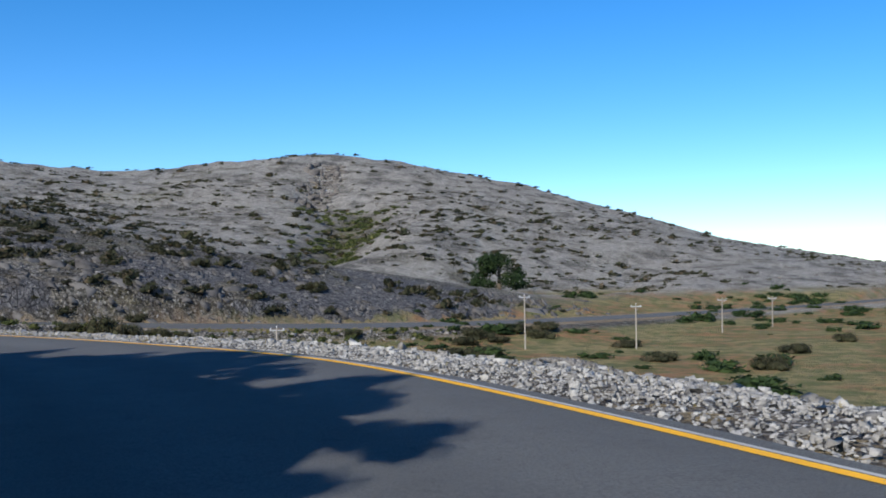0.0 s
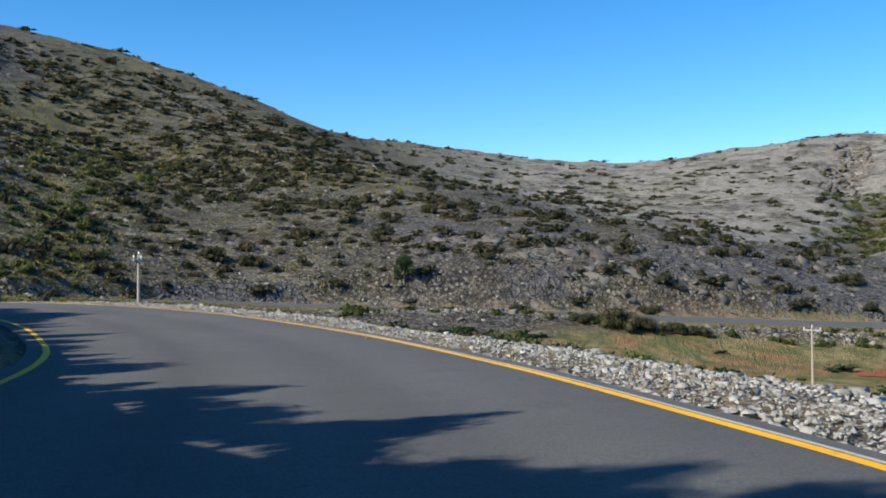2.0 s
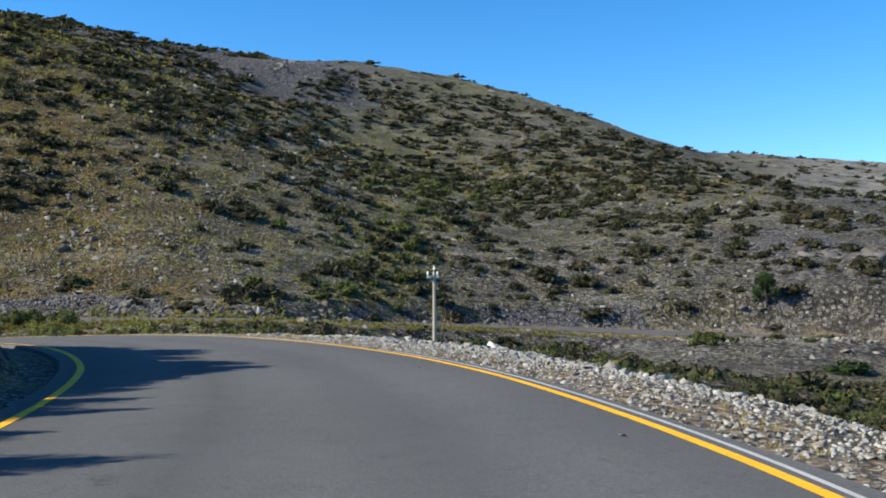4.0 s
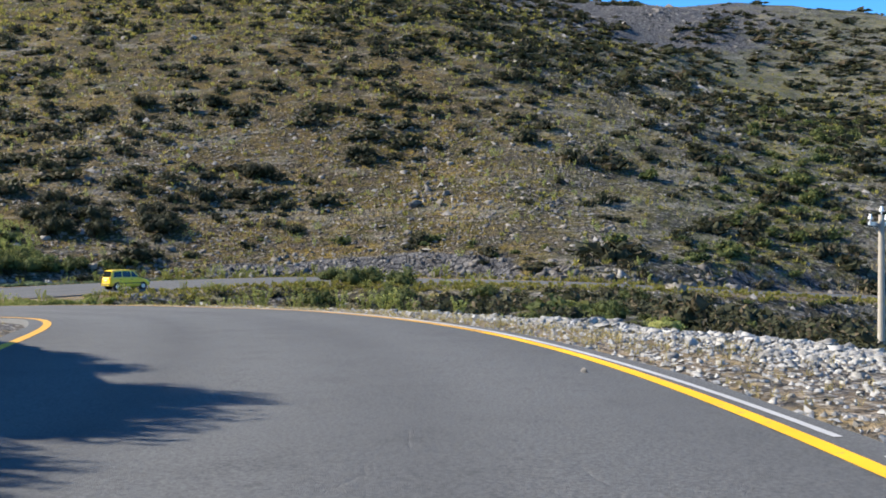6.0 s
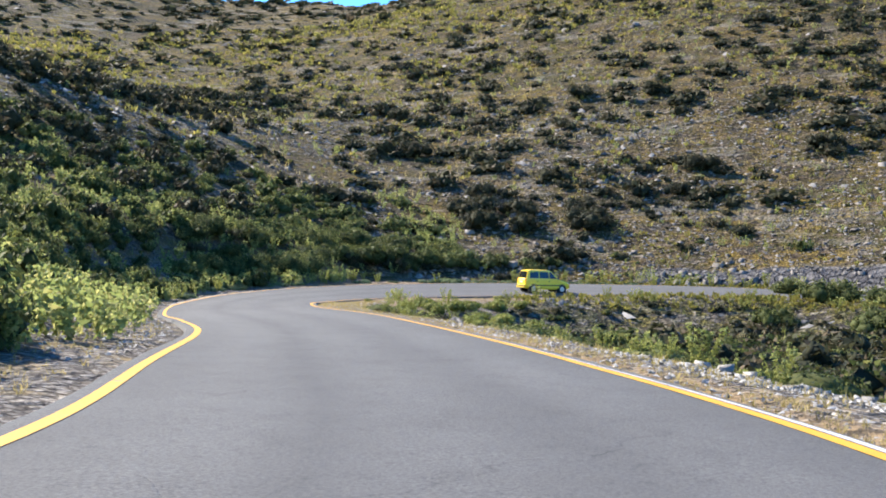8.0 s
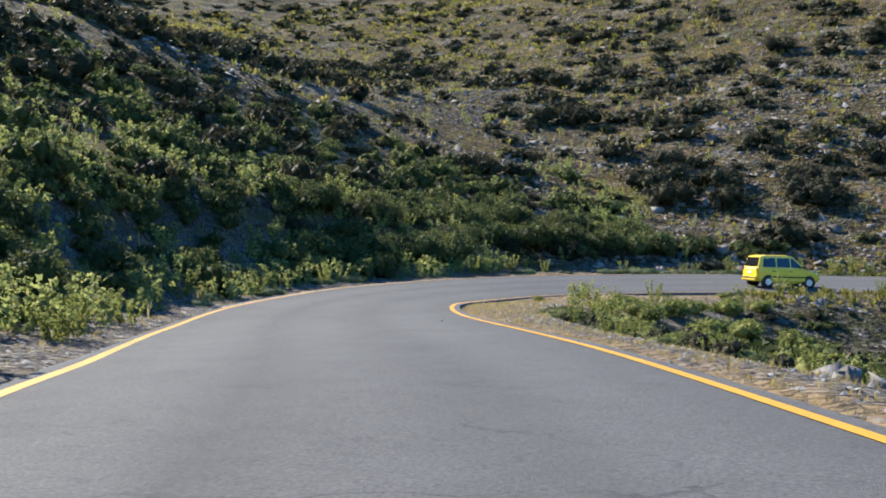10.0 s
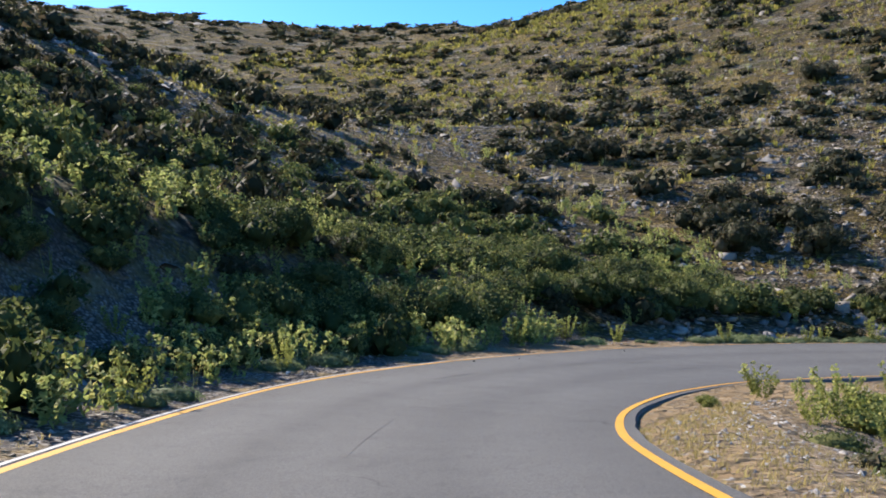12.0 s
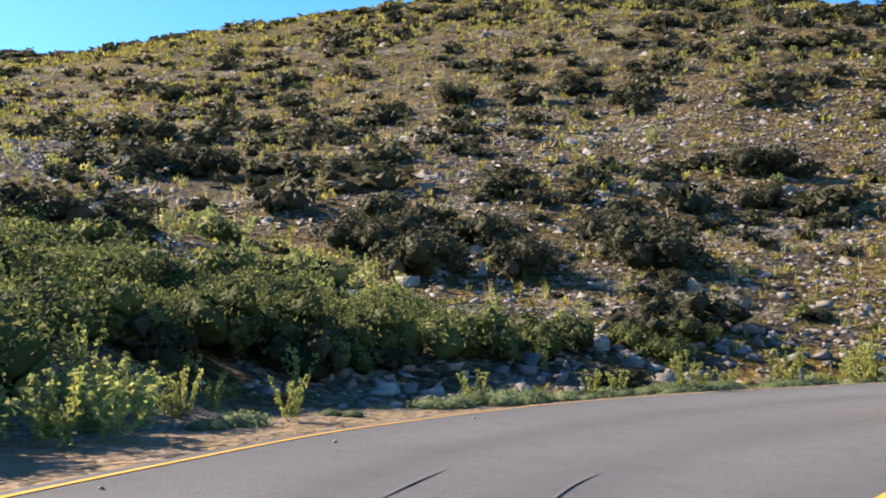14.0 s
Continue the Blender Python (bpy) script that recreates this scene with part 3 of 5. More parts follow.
    earth = np.maximum(earth, 0.8 * np.where(~inner & (row > 14 * 18.5) & (row < 14 * 25), 1.0, 0.0) * ramp(gap, 2.0, 0.8))
    brown = ramp(aa, 80, 100) * np.where(~inner & (row > 14 * 10), 1.0, 0.3)
    for name, values in (("brown", brown), ("earth", earth), ("field", field), ("verge", verge), ("grass", grass), ("cliff", cliff), ("pale", np.maximum(ramp(rr, 190, 260) * ramp(aa, 60, 46) * (1 - far_gully), 0.15 * ramp(rr, 130, 190) * ramp(aa, 58, 68) * ramp(aa, 104, 90)))):
        me.attributes.new(name, "FLOAT", "POINT").data.foreach_set("value", np.ascontiguousarray(values, np.float32))
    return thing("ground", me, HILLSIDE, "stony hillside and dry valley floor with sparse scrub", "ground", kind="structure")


build_ground()


# ---------------------------------------------------------------- road
def across(f, lift=0.0):
    """The line at the part f of the way from the inner painted edge (0) to the outer (1), with its height."""
    return ROAD_IN * (1 - f[:, None]) + ROAD_OUT * f[:, None], ROAD_ZI * (1 - f) + ROAD_ZO * f + lift


def build_road():
    width = 2 * ROAD_HALF
    knot = np.arange(len(ROAD)) / 14
    apron = 0.36 - 0.13 * ramp(knot, 9.6, 11.2)
    cols = [-apron - 0.07, -apron, 0.0 * apron]
    fr = [c / width for c in cols]
    fr += [np.full(len(ROAD), k / 12) for k in range(1, 12)]
    fr += [1 - c / width for c in cols[::-1]]
    lines = []
    for k, f in enumerate(fr):
        xy, z = across(f)
        wob = 0.05 * fbm(xy[:, 0], xy[:, 1], 1.5, 3, 70) if k in (0, 1, len(fr) - 2, len(fr) - 1) else 0
        side = (ROAD_IN - ROAD_OUT) / width[:, None]
        xy = xy + side * np.reshape(wob, (-1, 1)) if np.ndim(wob) else xy
        z = z + 0.012 * fbm(xy[:, 0], xy[:, 1], 6, 2, 71) * (0 if k in (2, len(fr) - 3) else 1)
        if k in (0, len(fr) - 1):
            z = z - 0.13
        lines.append(np.column_stack([xy, z]))
    v = np.stack(lines, 1)
    n, c, _ = v.shape
    i, j = np.meshgrid(np.arange(n - 1), np.arange(c - 1), indexing="ij")
    faces = np.stack([i * c + j, i * c + j + 1, (i + 1) * c + j + 1, (i + 1) * c + j], -1).reshape(-1, 4)[:, ::-1]
    me = mesh_of("road", v.reshape(-1, 3), faces, True)
    f = np.linspace(0, 1, c)[None, :] * np.ones((n, 1))
    track = sum(np.exp(-((f - m) / 0.045) ** 2) for m in (0.15, 0.40, 0.62, 0.85))
    me.attributes.new("track", "FLOAT", "POINT").data.foreach_set("value", np.ascontiguousarray(np.clip(track, 0, 1).ravel(), np.float32))
    strip = np.tile(np.arange(c - 1), n - 1)
    me.polygons.foreach_set("use_smooth", (strip > 1) & (strip < c - 3))
    road = thing("road", me, ASPHALT, "worn grey asphalt mountain road round a hairpin", "road", kind="structure")

    def stripe(name, material, start, wide, outer, label, breaks=0.0, rows=slice(None), lift=0.005):
        w = width[:, None]
        side = (ROAD_IN - ROAD_OUT) / w
        base = ROAD_OUT if outer else ROAD_IN
        sgn = -1 if outer else 1
        wob = (0.02 * fbm(base[:, 0], base[:, 1], 3, 2, 80))[:, None]
        start, wide = np.reshape(start, (-1, 1)), np.reshape(wide, (-1, 1))
        a, b = base + sgn * side * (start + wob), base + sgn * side * (start + wide + wob)
        edge_z = (ROAD_ZO if outer else ROAD_ZI)[rows] + lift
        v, fcs = ribbon(a[rows], b[rows], edge_z, edge_z)
        if breaks:
            mid = (a[rows] + b[rows])[:-1] / 2
            fcs = fcs[fbm(mid[:, 0], mid[:, 1], 2.5, 2, 81) < 0.62 - breaks]
        if not outer:
            fcs = fcs[:, ::-1]
        return thing(name, mesh_of(name, v, fcs), material, label, parent=road)

    for outer in (False, True):
        stripe("yellow_line", YELLOW, -0.06, 0.125, outer, "yellow painted edge line, worn in places", rows=slice(0, 14 * 10 + 1))
        stripe("yellow_line", OLD_YELLOW, -0.06, 0.125, outer, "faded dirty yellow edge line", rows=slice(14 * 10, None))
    start = 0.085 + 0.085 * ramp(knot, 6.2, 7.2) * ramp(knot, 9.8, 8.8)
    stripe("white_edge", WHITE, start, 0.012 + 0.048 * ramp(knot, 13.0, 11.2) + 0.035 * ramp(knot, 9.2, 10.0) * ramp(knot, 11.6, 10.6), False, "pale worn concrete edge strip", 0.08, slice(20, 183))
    stripe("white_edge", WHITE, 0.13, 0.07, True, "pale worn concrete edge strip", 0.05, slice(222, 275))
    # tyre-worn seams
    def joint(name, f0, wobble, wide, row0, row1, seed, label):
        i = np.arange(14 * row0, 14 * row1)
        f = f0 + wobble * fbm(i / 3.0, i * 0.0, 6, 4, seed)
        mid = ROAD_IN[i] * (1 - f[:, None]) + ROAD_OUT[i] * f[:, None]
        side = (ROAD_IN[i] - ROAD_OUT[i]) / width[i][:, None]
        w = (wide * (0.55 + 0.45 * fbm(i / 2.0, i * 0.0, 3, 2, seed + 1)))[:, None]
        z = ROAD_ZI[i] * (1 - f) + ROAD_ZO[i] * f + 0.010
        v, fcs = ribbon(mid - side * w, mid + side * w, z, z)
        thing(name, mesh_of(name, v, fcs), TAR, label, parent=road)

    joint("tar_joint", 0.50, 0.03, 0.007, 16, 20, 90, "dark tar seam along the middle of the road")
    for k, (f0, row0, row1) in enumerate(((0.66, 18.6, 18.9), (0.58, 19.1, 19.5), (0.36, 19.4, 19.9), (0.72, 17.5, 17.8))):
        i = np.arange(int(14 * row0), int(14 * row1) + 2)
        mid = ROAD_IN[i] * (1 - f0) + ROAD_OUT[i] * f0
        side = (ROAD_IN[i] - ROAD_OUT[i]) / width[i][:, None] * (0.03 * np.sin(np.linspace(0.15, 3.0, len(i))))[:, None]
        z = ROAD_ZI[i] * (1 - f0) + ROAD_ZO[i] * f0 + 0.013
        v, fcs = ribbon(mid - side, mid + side, z, z)
        thing("tyre_mark", mesh_of("tyre_mark", v, fcs), TAR, "short dark tyre mark", parent=road)
    return road


build_road()


# ---------------------------------------------------------------- plant and stone shapes, as arrays of quads
def rng_of(seed):
    return np.random.default_rng(seed)


def dome_core(lumps, squeeze=0.82, rings=2, sides=6):
    """Closed lumps inside a bush, so that no sky shows through its middle."""
    verts, faces = [], []
    for cx, cy, cz, r in lumps:
        base = len(verts)
        for i in range(rings + 1):
            t = math.pi * i / rings
            for j in range(sides):
                a = 2 * math.pi * j / sides + 0.4 * i
                verts.append((cx + squeeze * r * math.sin(t) * math.cos(a), cy + squeeze * r * math.sin(t) * math.sin(a), max(-0.1, cz + squeeze * r * math.cos(t))))
        for i in range(rings):
            for j in range(sides):
                k = (j + 1) % sides
                faces.append((base + i * sides + j, base + (i + 1) * sides + j, base + (i + 1) * sides + k))
                faces.append((base + i * sides + j, base + (i + 1) * sides + k, base + i * sides + k))
    return np.array(verts), np.array(faces)


def leaf_quads(centres, outward, leaf, rng, stretch=1.7, spread=0.9):
    n = len(centres)
    nor = outward + spread * rng.normal(size=(n, 3))
    nor /= np.linalg.norm(nor, axis=1)[:, None]
    up = rng.normal(size=(n, 3)) + outward * 0.8
    u = np.cross(nor, up)
    u /= np.linalg.norm(u, axis=1)[:, None] + 1e-9
    v = np.cross(nor, u)
    size = leaf * rng.uniform(0.6, 1.35, (n, 1))
    u, v = u * size * 0.5, v * size * 0.5 * stretch
    verts = np.stack([centres - v * 0.8 - u, centres - v * 0.5 + u, centres + v], 1).reshape(-1, 3)
    return verts, np.arange(3 * n).reshape(n, 3)


def bush_shape(n, leaf, seed, flat=0.62, lumps=8, core=True, rag=0.10):
    """A lumpy bush of radius about 1 on the ground."""
    rng = rng_of(seed)
    blobs = [(0.0, 0.0, 0.22, 0.62)]
    for k in range(lumps):
        a, d = rng.uniform(0, 2 * math.pi), rng.uniform(0.35, 0.78)
        r = rng.uniform(0.26, 0.46)
        blobs.append((d * math.cos(a), d * math.sin(a), rng.uniform(0.05, 0.95) * (1 - d * 0.75), r))
    blobs = np.array(blobs)
    blobs[:, 2] *= flat / 0.62
    share = blobs[:, 3] ** 2
    pick = rng.choice(len(blobs), n, p=share / share.sum())
    way = rng.normal(size=(n, 3))
    way[:, 2] = np.abs(way[:, 2]) * 1.1 - 0.25
    way /= np.linalg.norm(way, axis=1)[:, None]
    at = blobs[pick, :3] + way * (blobs[pick, 3] * rng.normal(1.0, rag, n))[:, None] * np.array([1, 1, 0.85])
    at[:, 2] = np.maximum(at[:, 2], 0.0)
    v, f = leaf_quads(at, way, leaf, rng)
    if core:
        cv, cf = dome_core(blobs[:1 if n < 50 else 3 if n < 140 else 7 if n < 900 else 12], 0.86 if n < 140 else 0.80 if n < 900 else 0.62, 2 if n < 400 else 4, 6 if n < 400 else 9)
        cv = cv + rng.normal(0, 0.035, cv.shape)
        v, f = np.vstack([v, cv]), np.vstack([f, cf + len(v)])
    return v, f


def cushion_shape(n, leaf, seed):
    """A low tight dome."""
    rng = rng_of(seed)
    way = rng.normal(size=(n, 3))
    way[:, 2] = np.abs(way[:, 2])
    way /= np.linalg.norm(way, axis=1)[:, None]
    wob = 1 + 0.16 * np.sin(3 * np.arctan2(way[:, 1], way[:, 0]) + seed) + rng.normal(0, 0.05, n)
    at = way * wob[:, None] * np.array([1, 1, 0.48])
    v, f = leaf_quads(at, way, leaf, rng, 2.0, 0.5)
    cv, cf = dome_core([(0, 0, 0, 1.0)], 0.93, 5, 10)
    cv = cv * np.array([1, 1, 0.45])
    return np.vstack([v, cv]), np.vstack([f, cf + len(v)])


def spurge_shape(seed, stems=9, leaf=0.055):
    """A clump of upright stems, leafy all the way, one metre tall; heads are apart."""
    rng = rng_of(seed)
    at, way, tops = [], [], []
    for k in range(stems):
        a, lean = rng.uniform(0, 2 * math.pi), rng.uniform(0.05, 0.42)
        h = rng.uniform(0.62, 1.0)
        foot = np.array([0.10 * math.cos(a), 0.10 * math.sin(a), 0])
        top = foot + np.array([lean * math.cos(a), lean * math.sin(a), h])
        for t in np.linspace(0.15, 0.95, 15):
            for _ in range(2):
                d = rng.normal(size=3)
                d[2] = abs(d[2]) * 0.4
                d /= np.linalg.norm(d)
                at.append(foot + (top - foot) * t + d * 0.05)
                way.append(d)
        tops.append(top)
    v, f = leaf_quads(np.array(at), np.array(way), leaf, rng, 2.4, 0.4)
    hc, hw = [], []
    for top in tops:
        for _ in range(13):
            d = rng.normal(size=3)
            d[2] = abs(d[2])
            d /= np.linalg.norm(d)
            hc.append(top + d * rng.uniform(0.03, 0.10))
            hw.append(d)
    hv, hf = leaf_quads(np.array(hc), np.array(hw), leaf * 1.15, rng, 1.1, 0.5)
    return v, f, hv, hf


def tuft_shape(seed, blades=7):
    rng = rng_of(seed)
    v, f = [], []
    for k in range(blades):
        a, b = rng.uniform(0, 2 * math.pi), rng.uniform(0, 2 * math.pi)
        foot = np.array([0.18 * math.cos(b), 0.18 * math.sin(b), 0]) * rng.uniform(0, 1)
        tip = foot + np.array([0.38 * math.cos(a), 0.38 * math.sin(a), 0]) * rng.uniform(0.2, 1) + np.array([0, 0, rng.uniform(0.5, 1)])
        w = np.array([-math.sin(a), math.cos(a), 0]) * 0.024
        base = len(v)
        v += [foot - w, foot + w, tip + w * 0.25, tip - w * 0.25]
        f.append((base, base + 1, base + 2, base + 3))
    return np.array(v), np.array(f)


def stone_shape(seed, fine=False):
    """An angular broken stone of radius about 0.5, standing on z = -0.2."""
    rng = rng_of(seed)
    cube = np.array([(x, y, z) for z in (-1, 1) for y in (-1, 1) for x in (-1, 1)], float) * 0.5
    faces = np.array([(0, 2, 3, 1), (4, 5, 7, 6), (0, 1, 5, 4), (2, 6, 7, 3), (0, 4, 6, 2), (1, 3, 7, 5)])
    v = cube * rng.uniform(0.5, 1.05, (8, 1)) + rng.normal(0, 0.16, (8, 3))
    if fine:
        bm = bmesh.new()
        vs = [bm.verts.new(p) for p in v]
        for q in faces:
            bm.faces.new([vs[i] for i in q])
        bmesh.ops.subdivide_edges(bm, edges=bm.edges[:], cuts=1, use_grid_fill=True, smooth=0.0)
        for q in bm.verts:
            q.co += Vector(rng.normal(0, 0.075, 3))
        bm.verts.index_update()
        v = np.array([q.co for q in bm.verts])
        faces = np.array([[q.index for q in f.verts] for f in bm.faces if len(f.verts) == 4])
        bm.free()
    v = v * np.array([1.0, rng.uniform(0.6, 0.95), rng.uniform(0.45, 0.75)])
    return v, faces if fine else faces[1:]


def strew(shapes, xyz, scale, turn, seed=0, tilt=0.0):
    """Copies of shapes as one big array. scale: rows of three."""
    rng = rng_of(seed)
    which = rng.integers(0, len(shapes), len(xyz))
    verts, faces, base = [], [], 0
    for k, (v, f) in enumerate(shapes):
        m = np.where(which == k)[0]
        if not len(m):
            continue
        p = v[None] * scale[m][:, None, :]
        if tilt:
            a = rng.normal(0, tilt, len(m))[:, None]
            p = np.stack([p[..., 0], p[..., 1] * np.cos(a) - p[..., 2] * np.sin(a), p[..., 1] * np.sin(a) + p[..., 2] * np.cos(a)], -1)
        c, s = np.cos(turn[m])[:, None], np.sin(turn[m])[:, None]
        p = np.stack([p[..., 0] * c - p[..., 1] * s, p[..., 0] * s + p[..., 1] * c, p[..., 2]], -1) + xyz[m][:, None, :]
        verts.append(p.reshape(-1, 3))
        faces.append((f[None] + base + (np.arange(len(m)) * len(v))[:, None, None]).reshape(-1, f.shape[1]))
        base += len(m) * len(v)
    return np.vstack(verts), np.vstack(faces)


def along_slope(x, y):
    """The direction of the contour line."""
    e = 4.0
    gx, gy = broad_height(x + e, y) - broad_height(x - e, y), broad_height(x, y + e) - broad_height(x, y - e)
    return np.arctan2(gx, -gy)


def ring_points(n, r0, r1, a0, a1, seed):
    """Random places in a part of a ring round the middle; angles to the left of +y."""
    rng = rng_of(seed)
    r = np.sqrt(rng.uniform(r0 ** 2, r1 ** 2, n))
    a = np.radians(rng.uniform(a0, a1, n))
    return MIDDLE[0] - r * np.sin(a), MIDDLE[1] + r * np.cos(a)


def is_field(x, y):
    r, a = np.hypot(x - MIDDLE[0], y - MIDDLE[1]), azimuth(x, y)
    return (a < 50) & (r > 58) & (r < 340) & (broad_height(x, y) < -7)


BUSHES_FAR = [bush_shape(18, 0.5, s, 0.62, 4, True, 0.10) for s in range(4)]
BUSHES_MID = [bush_shape(76, 0.25, 10 + s, 0.74, 7, True, 0.07) for s in range(5)]
BUSHES_GREEN = [bush_shape(130, 0.21, 20 + s, 0.62, 9, True, 0.12) for s in range(5)]


BUSHES_FINE = [bush_shape(390, 0.09, 30 + s, 0.74, 9, True, 0.07) for s in range(4)]


BUSHES_HALF = [bush_shape(180, 0.14, 35 + s, 0.68, 9, True, 0.08) for s in range(4)]


def spurge_low(seed):
    sv, sf, hv, hf = spurge_shape(seed, 6, 0.09)
    rng = rng_of(seed)
    keep = rng.random(len(sf)) < 0.35
    heads = rng.random(len(hf)) < 0.6
    return np.vstack([sv, hv]), np.vstack([sf[keep], (hf + len(sv))[heads]])


SPURGE_LOW = [spurge_low(40 + s) for s in range(4)]


def stuff(name, shapes, x, y, size, material, label, category, seed, flat=(1.0, 1.0), long=1.0, sink=0.05, tilt=0.0, contour=True, group=""):
    rng = rng_of(seed)
    n = len(x)
    scale = np.stack([size * rng.uniform(1.0, long, n) if long > 1 else size, size, size * rng.uniform(*flat, n)], 1)
    turn = along_slope(x, y) + rng.normal(0, 0.35, n) if contour else rng.uniform(0, 6.28, n)
    z = land(x, y) - sink * size
    v, f = strew(shapes, np.stack([x, y, z], 1), scale, turn, seed + 1, tilt)
    return thing(name, mesh_of(name, v, f), material, label, category, group, "stuff")


def hillside_shrubs():
    # far slopes
    x, y = ring_points(5400, 290, 620, -28, 190, 101)
    x2, y2 = ring_points(5300, 188, 300, 30, 190, 106)
    x3, y3 = ring_points(1300, 285, 490, 2, 48, 107)
    x4, y4 = ring_points(1700, 150, 275, 56, 106, 108)
    x, y = np.concatenate([x, x2, x3, x4]), np.concatenate([y, y2, y3, y4])
    gap, _, _, _ = road_at(x, y)
    keep = (gap > 4) & ~is_field(x, y) & (0.6 * fbm(x, y, 55, 3, 102) + 0.5 * fbm(x, y, 14, 2, 103) > np.where(np.hypot(x - MIDDLE[0], y - MIDDLE[1]) < 300, -0.42, -0.2))
    x, y = x[keep], y[keep]
    stuff("far_scrub", BUSHES_FAR, x, y, rng_of(104).gamma(2.6, 0.36, len(x)).clip(0.35, 2.4) * (1 + 0.25 * ramp(np.hypot(x, y), 250, 450)), SHRUB_LEAF,
          "dark spiny scrub dotted over the far rocky slopes", "scrub", 105, (0.45, 0.85), 2.0)
    # nearer slope above the far road
    x, y = ring_points(4800, 58, 192, 4, 178, 111)
    gap, _, row, inner = road_at(x, y)
    keep = (gap > 2.5) & ((row >= BACK_FROM - 40) & ~inner) & (fbm(x, y, 24, 3, 112) + 0.5 * fbm(x, y, 7, 2, 113) > -0.22)
    x, y = x[keep], y[keep]
    size = rng_of(114).gamma(2.2, 0.34, len(x)).clip(0.25, 1.9)
    close = np.hypot(x + 100, y + 22) < 45
    stuff("hillside_scrub", BUSHES_MID, x[~close], y[~close], size[~close], SHRUB_LEAF, "dark spiny scrub in clumps along the stony slope", "scrub", 115, (0.75, 1.2), 1.8)
    stuff("hillside_scrub", BUSHES_FINE, x[close], y[close], size[close], SHRUB_LEAF, "dark twiggy scrub on the slope above the hairpin", "scrub", 116, (0.75, 1.2), 1.6)
    # greener growth: the gully, the foot of the slope and the bank outside the hairpin
    x, y = ring_points(5400, 22, 200, 60, 205, 121)
    gap, _, row, inner = road_at(x, y)
    a, r = azimuth(x, y), np.hypot(x - MIDDLE[0], y - MIDDLE[1])
    gully = np.exp(-((a - 78 + 0.06 * (r - 90)) / 4.5) ** 2)
    bank = 0.85 * ramp(a, 122, 132) * ramp(gap, 34, 14)
    foot = ramp(gap, 16, 5) * 0.25
    ok = (gap > np.where(row > 14 * 18.2, 3.6, 1.8)) & (row >= 14 * 11) & ~inner & (rng_of(122).uniform(0, 1, len(x)) < np.maximum(np.maximum(gully, bank * 1.0), foot))
    x, y = x[ok], y[ok]
    gap = gap[ok]
    size = rng_of(124).gamma(3.5, 0.22, len(x)).clip(0.3, 1.5) * (0.45 + 0.55 * ramp(gap, 2, 9))
    near = (gap < 13) & (azimuth(x, y) > 118)
    stuff("green_scrub", BUSHES_GREEN, x[~near], y[~near], size[~near], GREEN_LEAF, "green bushy scrub on the bank and in the gully", "scrub", 125, (0.8, 1.35), 1.4)
    stuff("green_scrub", BUSHES_FINE, x[near], y[near], size[near], GREEN_LEAF, "fine-leaved green scrub close above the hairpin", "scrub", 126, (0.8, 1.35), 1.4)
    x, y = edge_points(210, 11.0, 18.0, 2.0, 10.0, True, 133)
    stuff("green_scrub", BUSHES_FINE, x, y, rng_of(134).uniform(0.3, 1.0, len(x)), GREEN_LEAF, "fine-leaved green scrub covering the bank beside the road", "scrub", 135, (0.8, 1.3), 1.4)
    rng = rng_of(136)
    x, y = rng.uniform(-128, -92, 190), rng.uniform(-62, -30, 190)
    gap, _, _, inner = road_at(x, y)
    ok = (gap > 5) & ~inner & (fbm(x, y, 8, 3, 137) > -0.3)
    x, y = x[ok], y[ok]
    stuff("green_scrub", BUSHES_FINE, x, y, rng.uniform(0.4, 1.3, len(x)), GREEN_LEAF, "fine-leaved green scrub on the slope outside the hairpin", "scrub", 138, (0.8, 1.2), 1.5)
    # bright spurge among the scrub and over the slope
    x, y = ring_points(5200, 26, 175, 84, 205, 127)
    gap, _, row, inner = road_at(x, y)
    a = azimuth(x, y)
    thick = 0.27 + 0.55 * ramp(a, 116, 128) * ramp(gap, 40, 12)
    ok = (gap > 1.0) & (row >= 14 * 10.5) & ~inner & (rng_of(128).uniform(0, 1, len(x)) < thick * (0.4 + 0.9 * ramp(fbm(x, y, 11, 3, 129), -0.3, 0.3)))
    x, y = x[ok], y[ok]
    x2, y2 = edge_points(1000, 11.5, 19.5, 1.0, 16.0, True, 132, 1.2)
    x3, y3 = [], []
    for cx, cy, n in ((-134.9, -43.4, 26), (-129.1, -34.3, 34), (-126.5, -32.0, 24), (-131.5, -37.5, 22)):
        x3.append(cx + rng.normal(0, 1.6, n)), y3.append(cy + rng.normal(0, 1.3, n))
    x, y = np.concatenate([x, x2] + x3), np.concatenate([y, y2] + y3)
    stuff("spurge_clumps", SPURGE_LOW, x, y, rng_of(130).uniform(0.45, 1.0, len(x)), SPURGE, "bright yellow-green spurge clumps among the scrub", "plants", 131, (0.8, 1.2), 1.3)


def spur_shrubs():
    """Large dark shrubs on the steep spur outside the hairpin."""
    x, y = ring_points(520, 62, 165, 136, 176, 117)
    gap, _, row, inner = road_at(x, y)
    ok = (gap > 9) & ~inner & (fbm(x, y, 13, 3, 118) > -0.3)
    x, y = x[ok], y[ok]
    stuff("spur_scrub", BUSHES_HALF, x, y, rng_of(119).uniform(0.7, 2.0, len(x)), SHRUB_LEAF, "large dark rounded shrubs on the steep spur", "scrub", 120, (0.8, 1.2), 1.5)


KNOLL_XY = (-KNOLL[0], KNOLL[1])


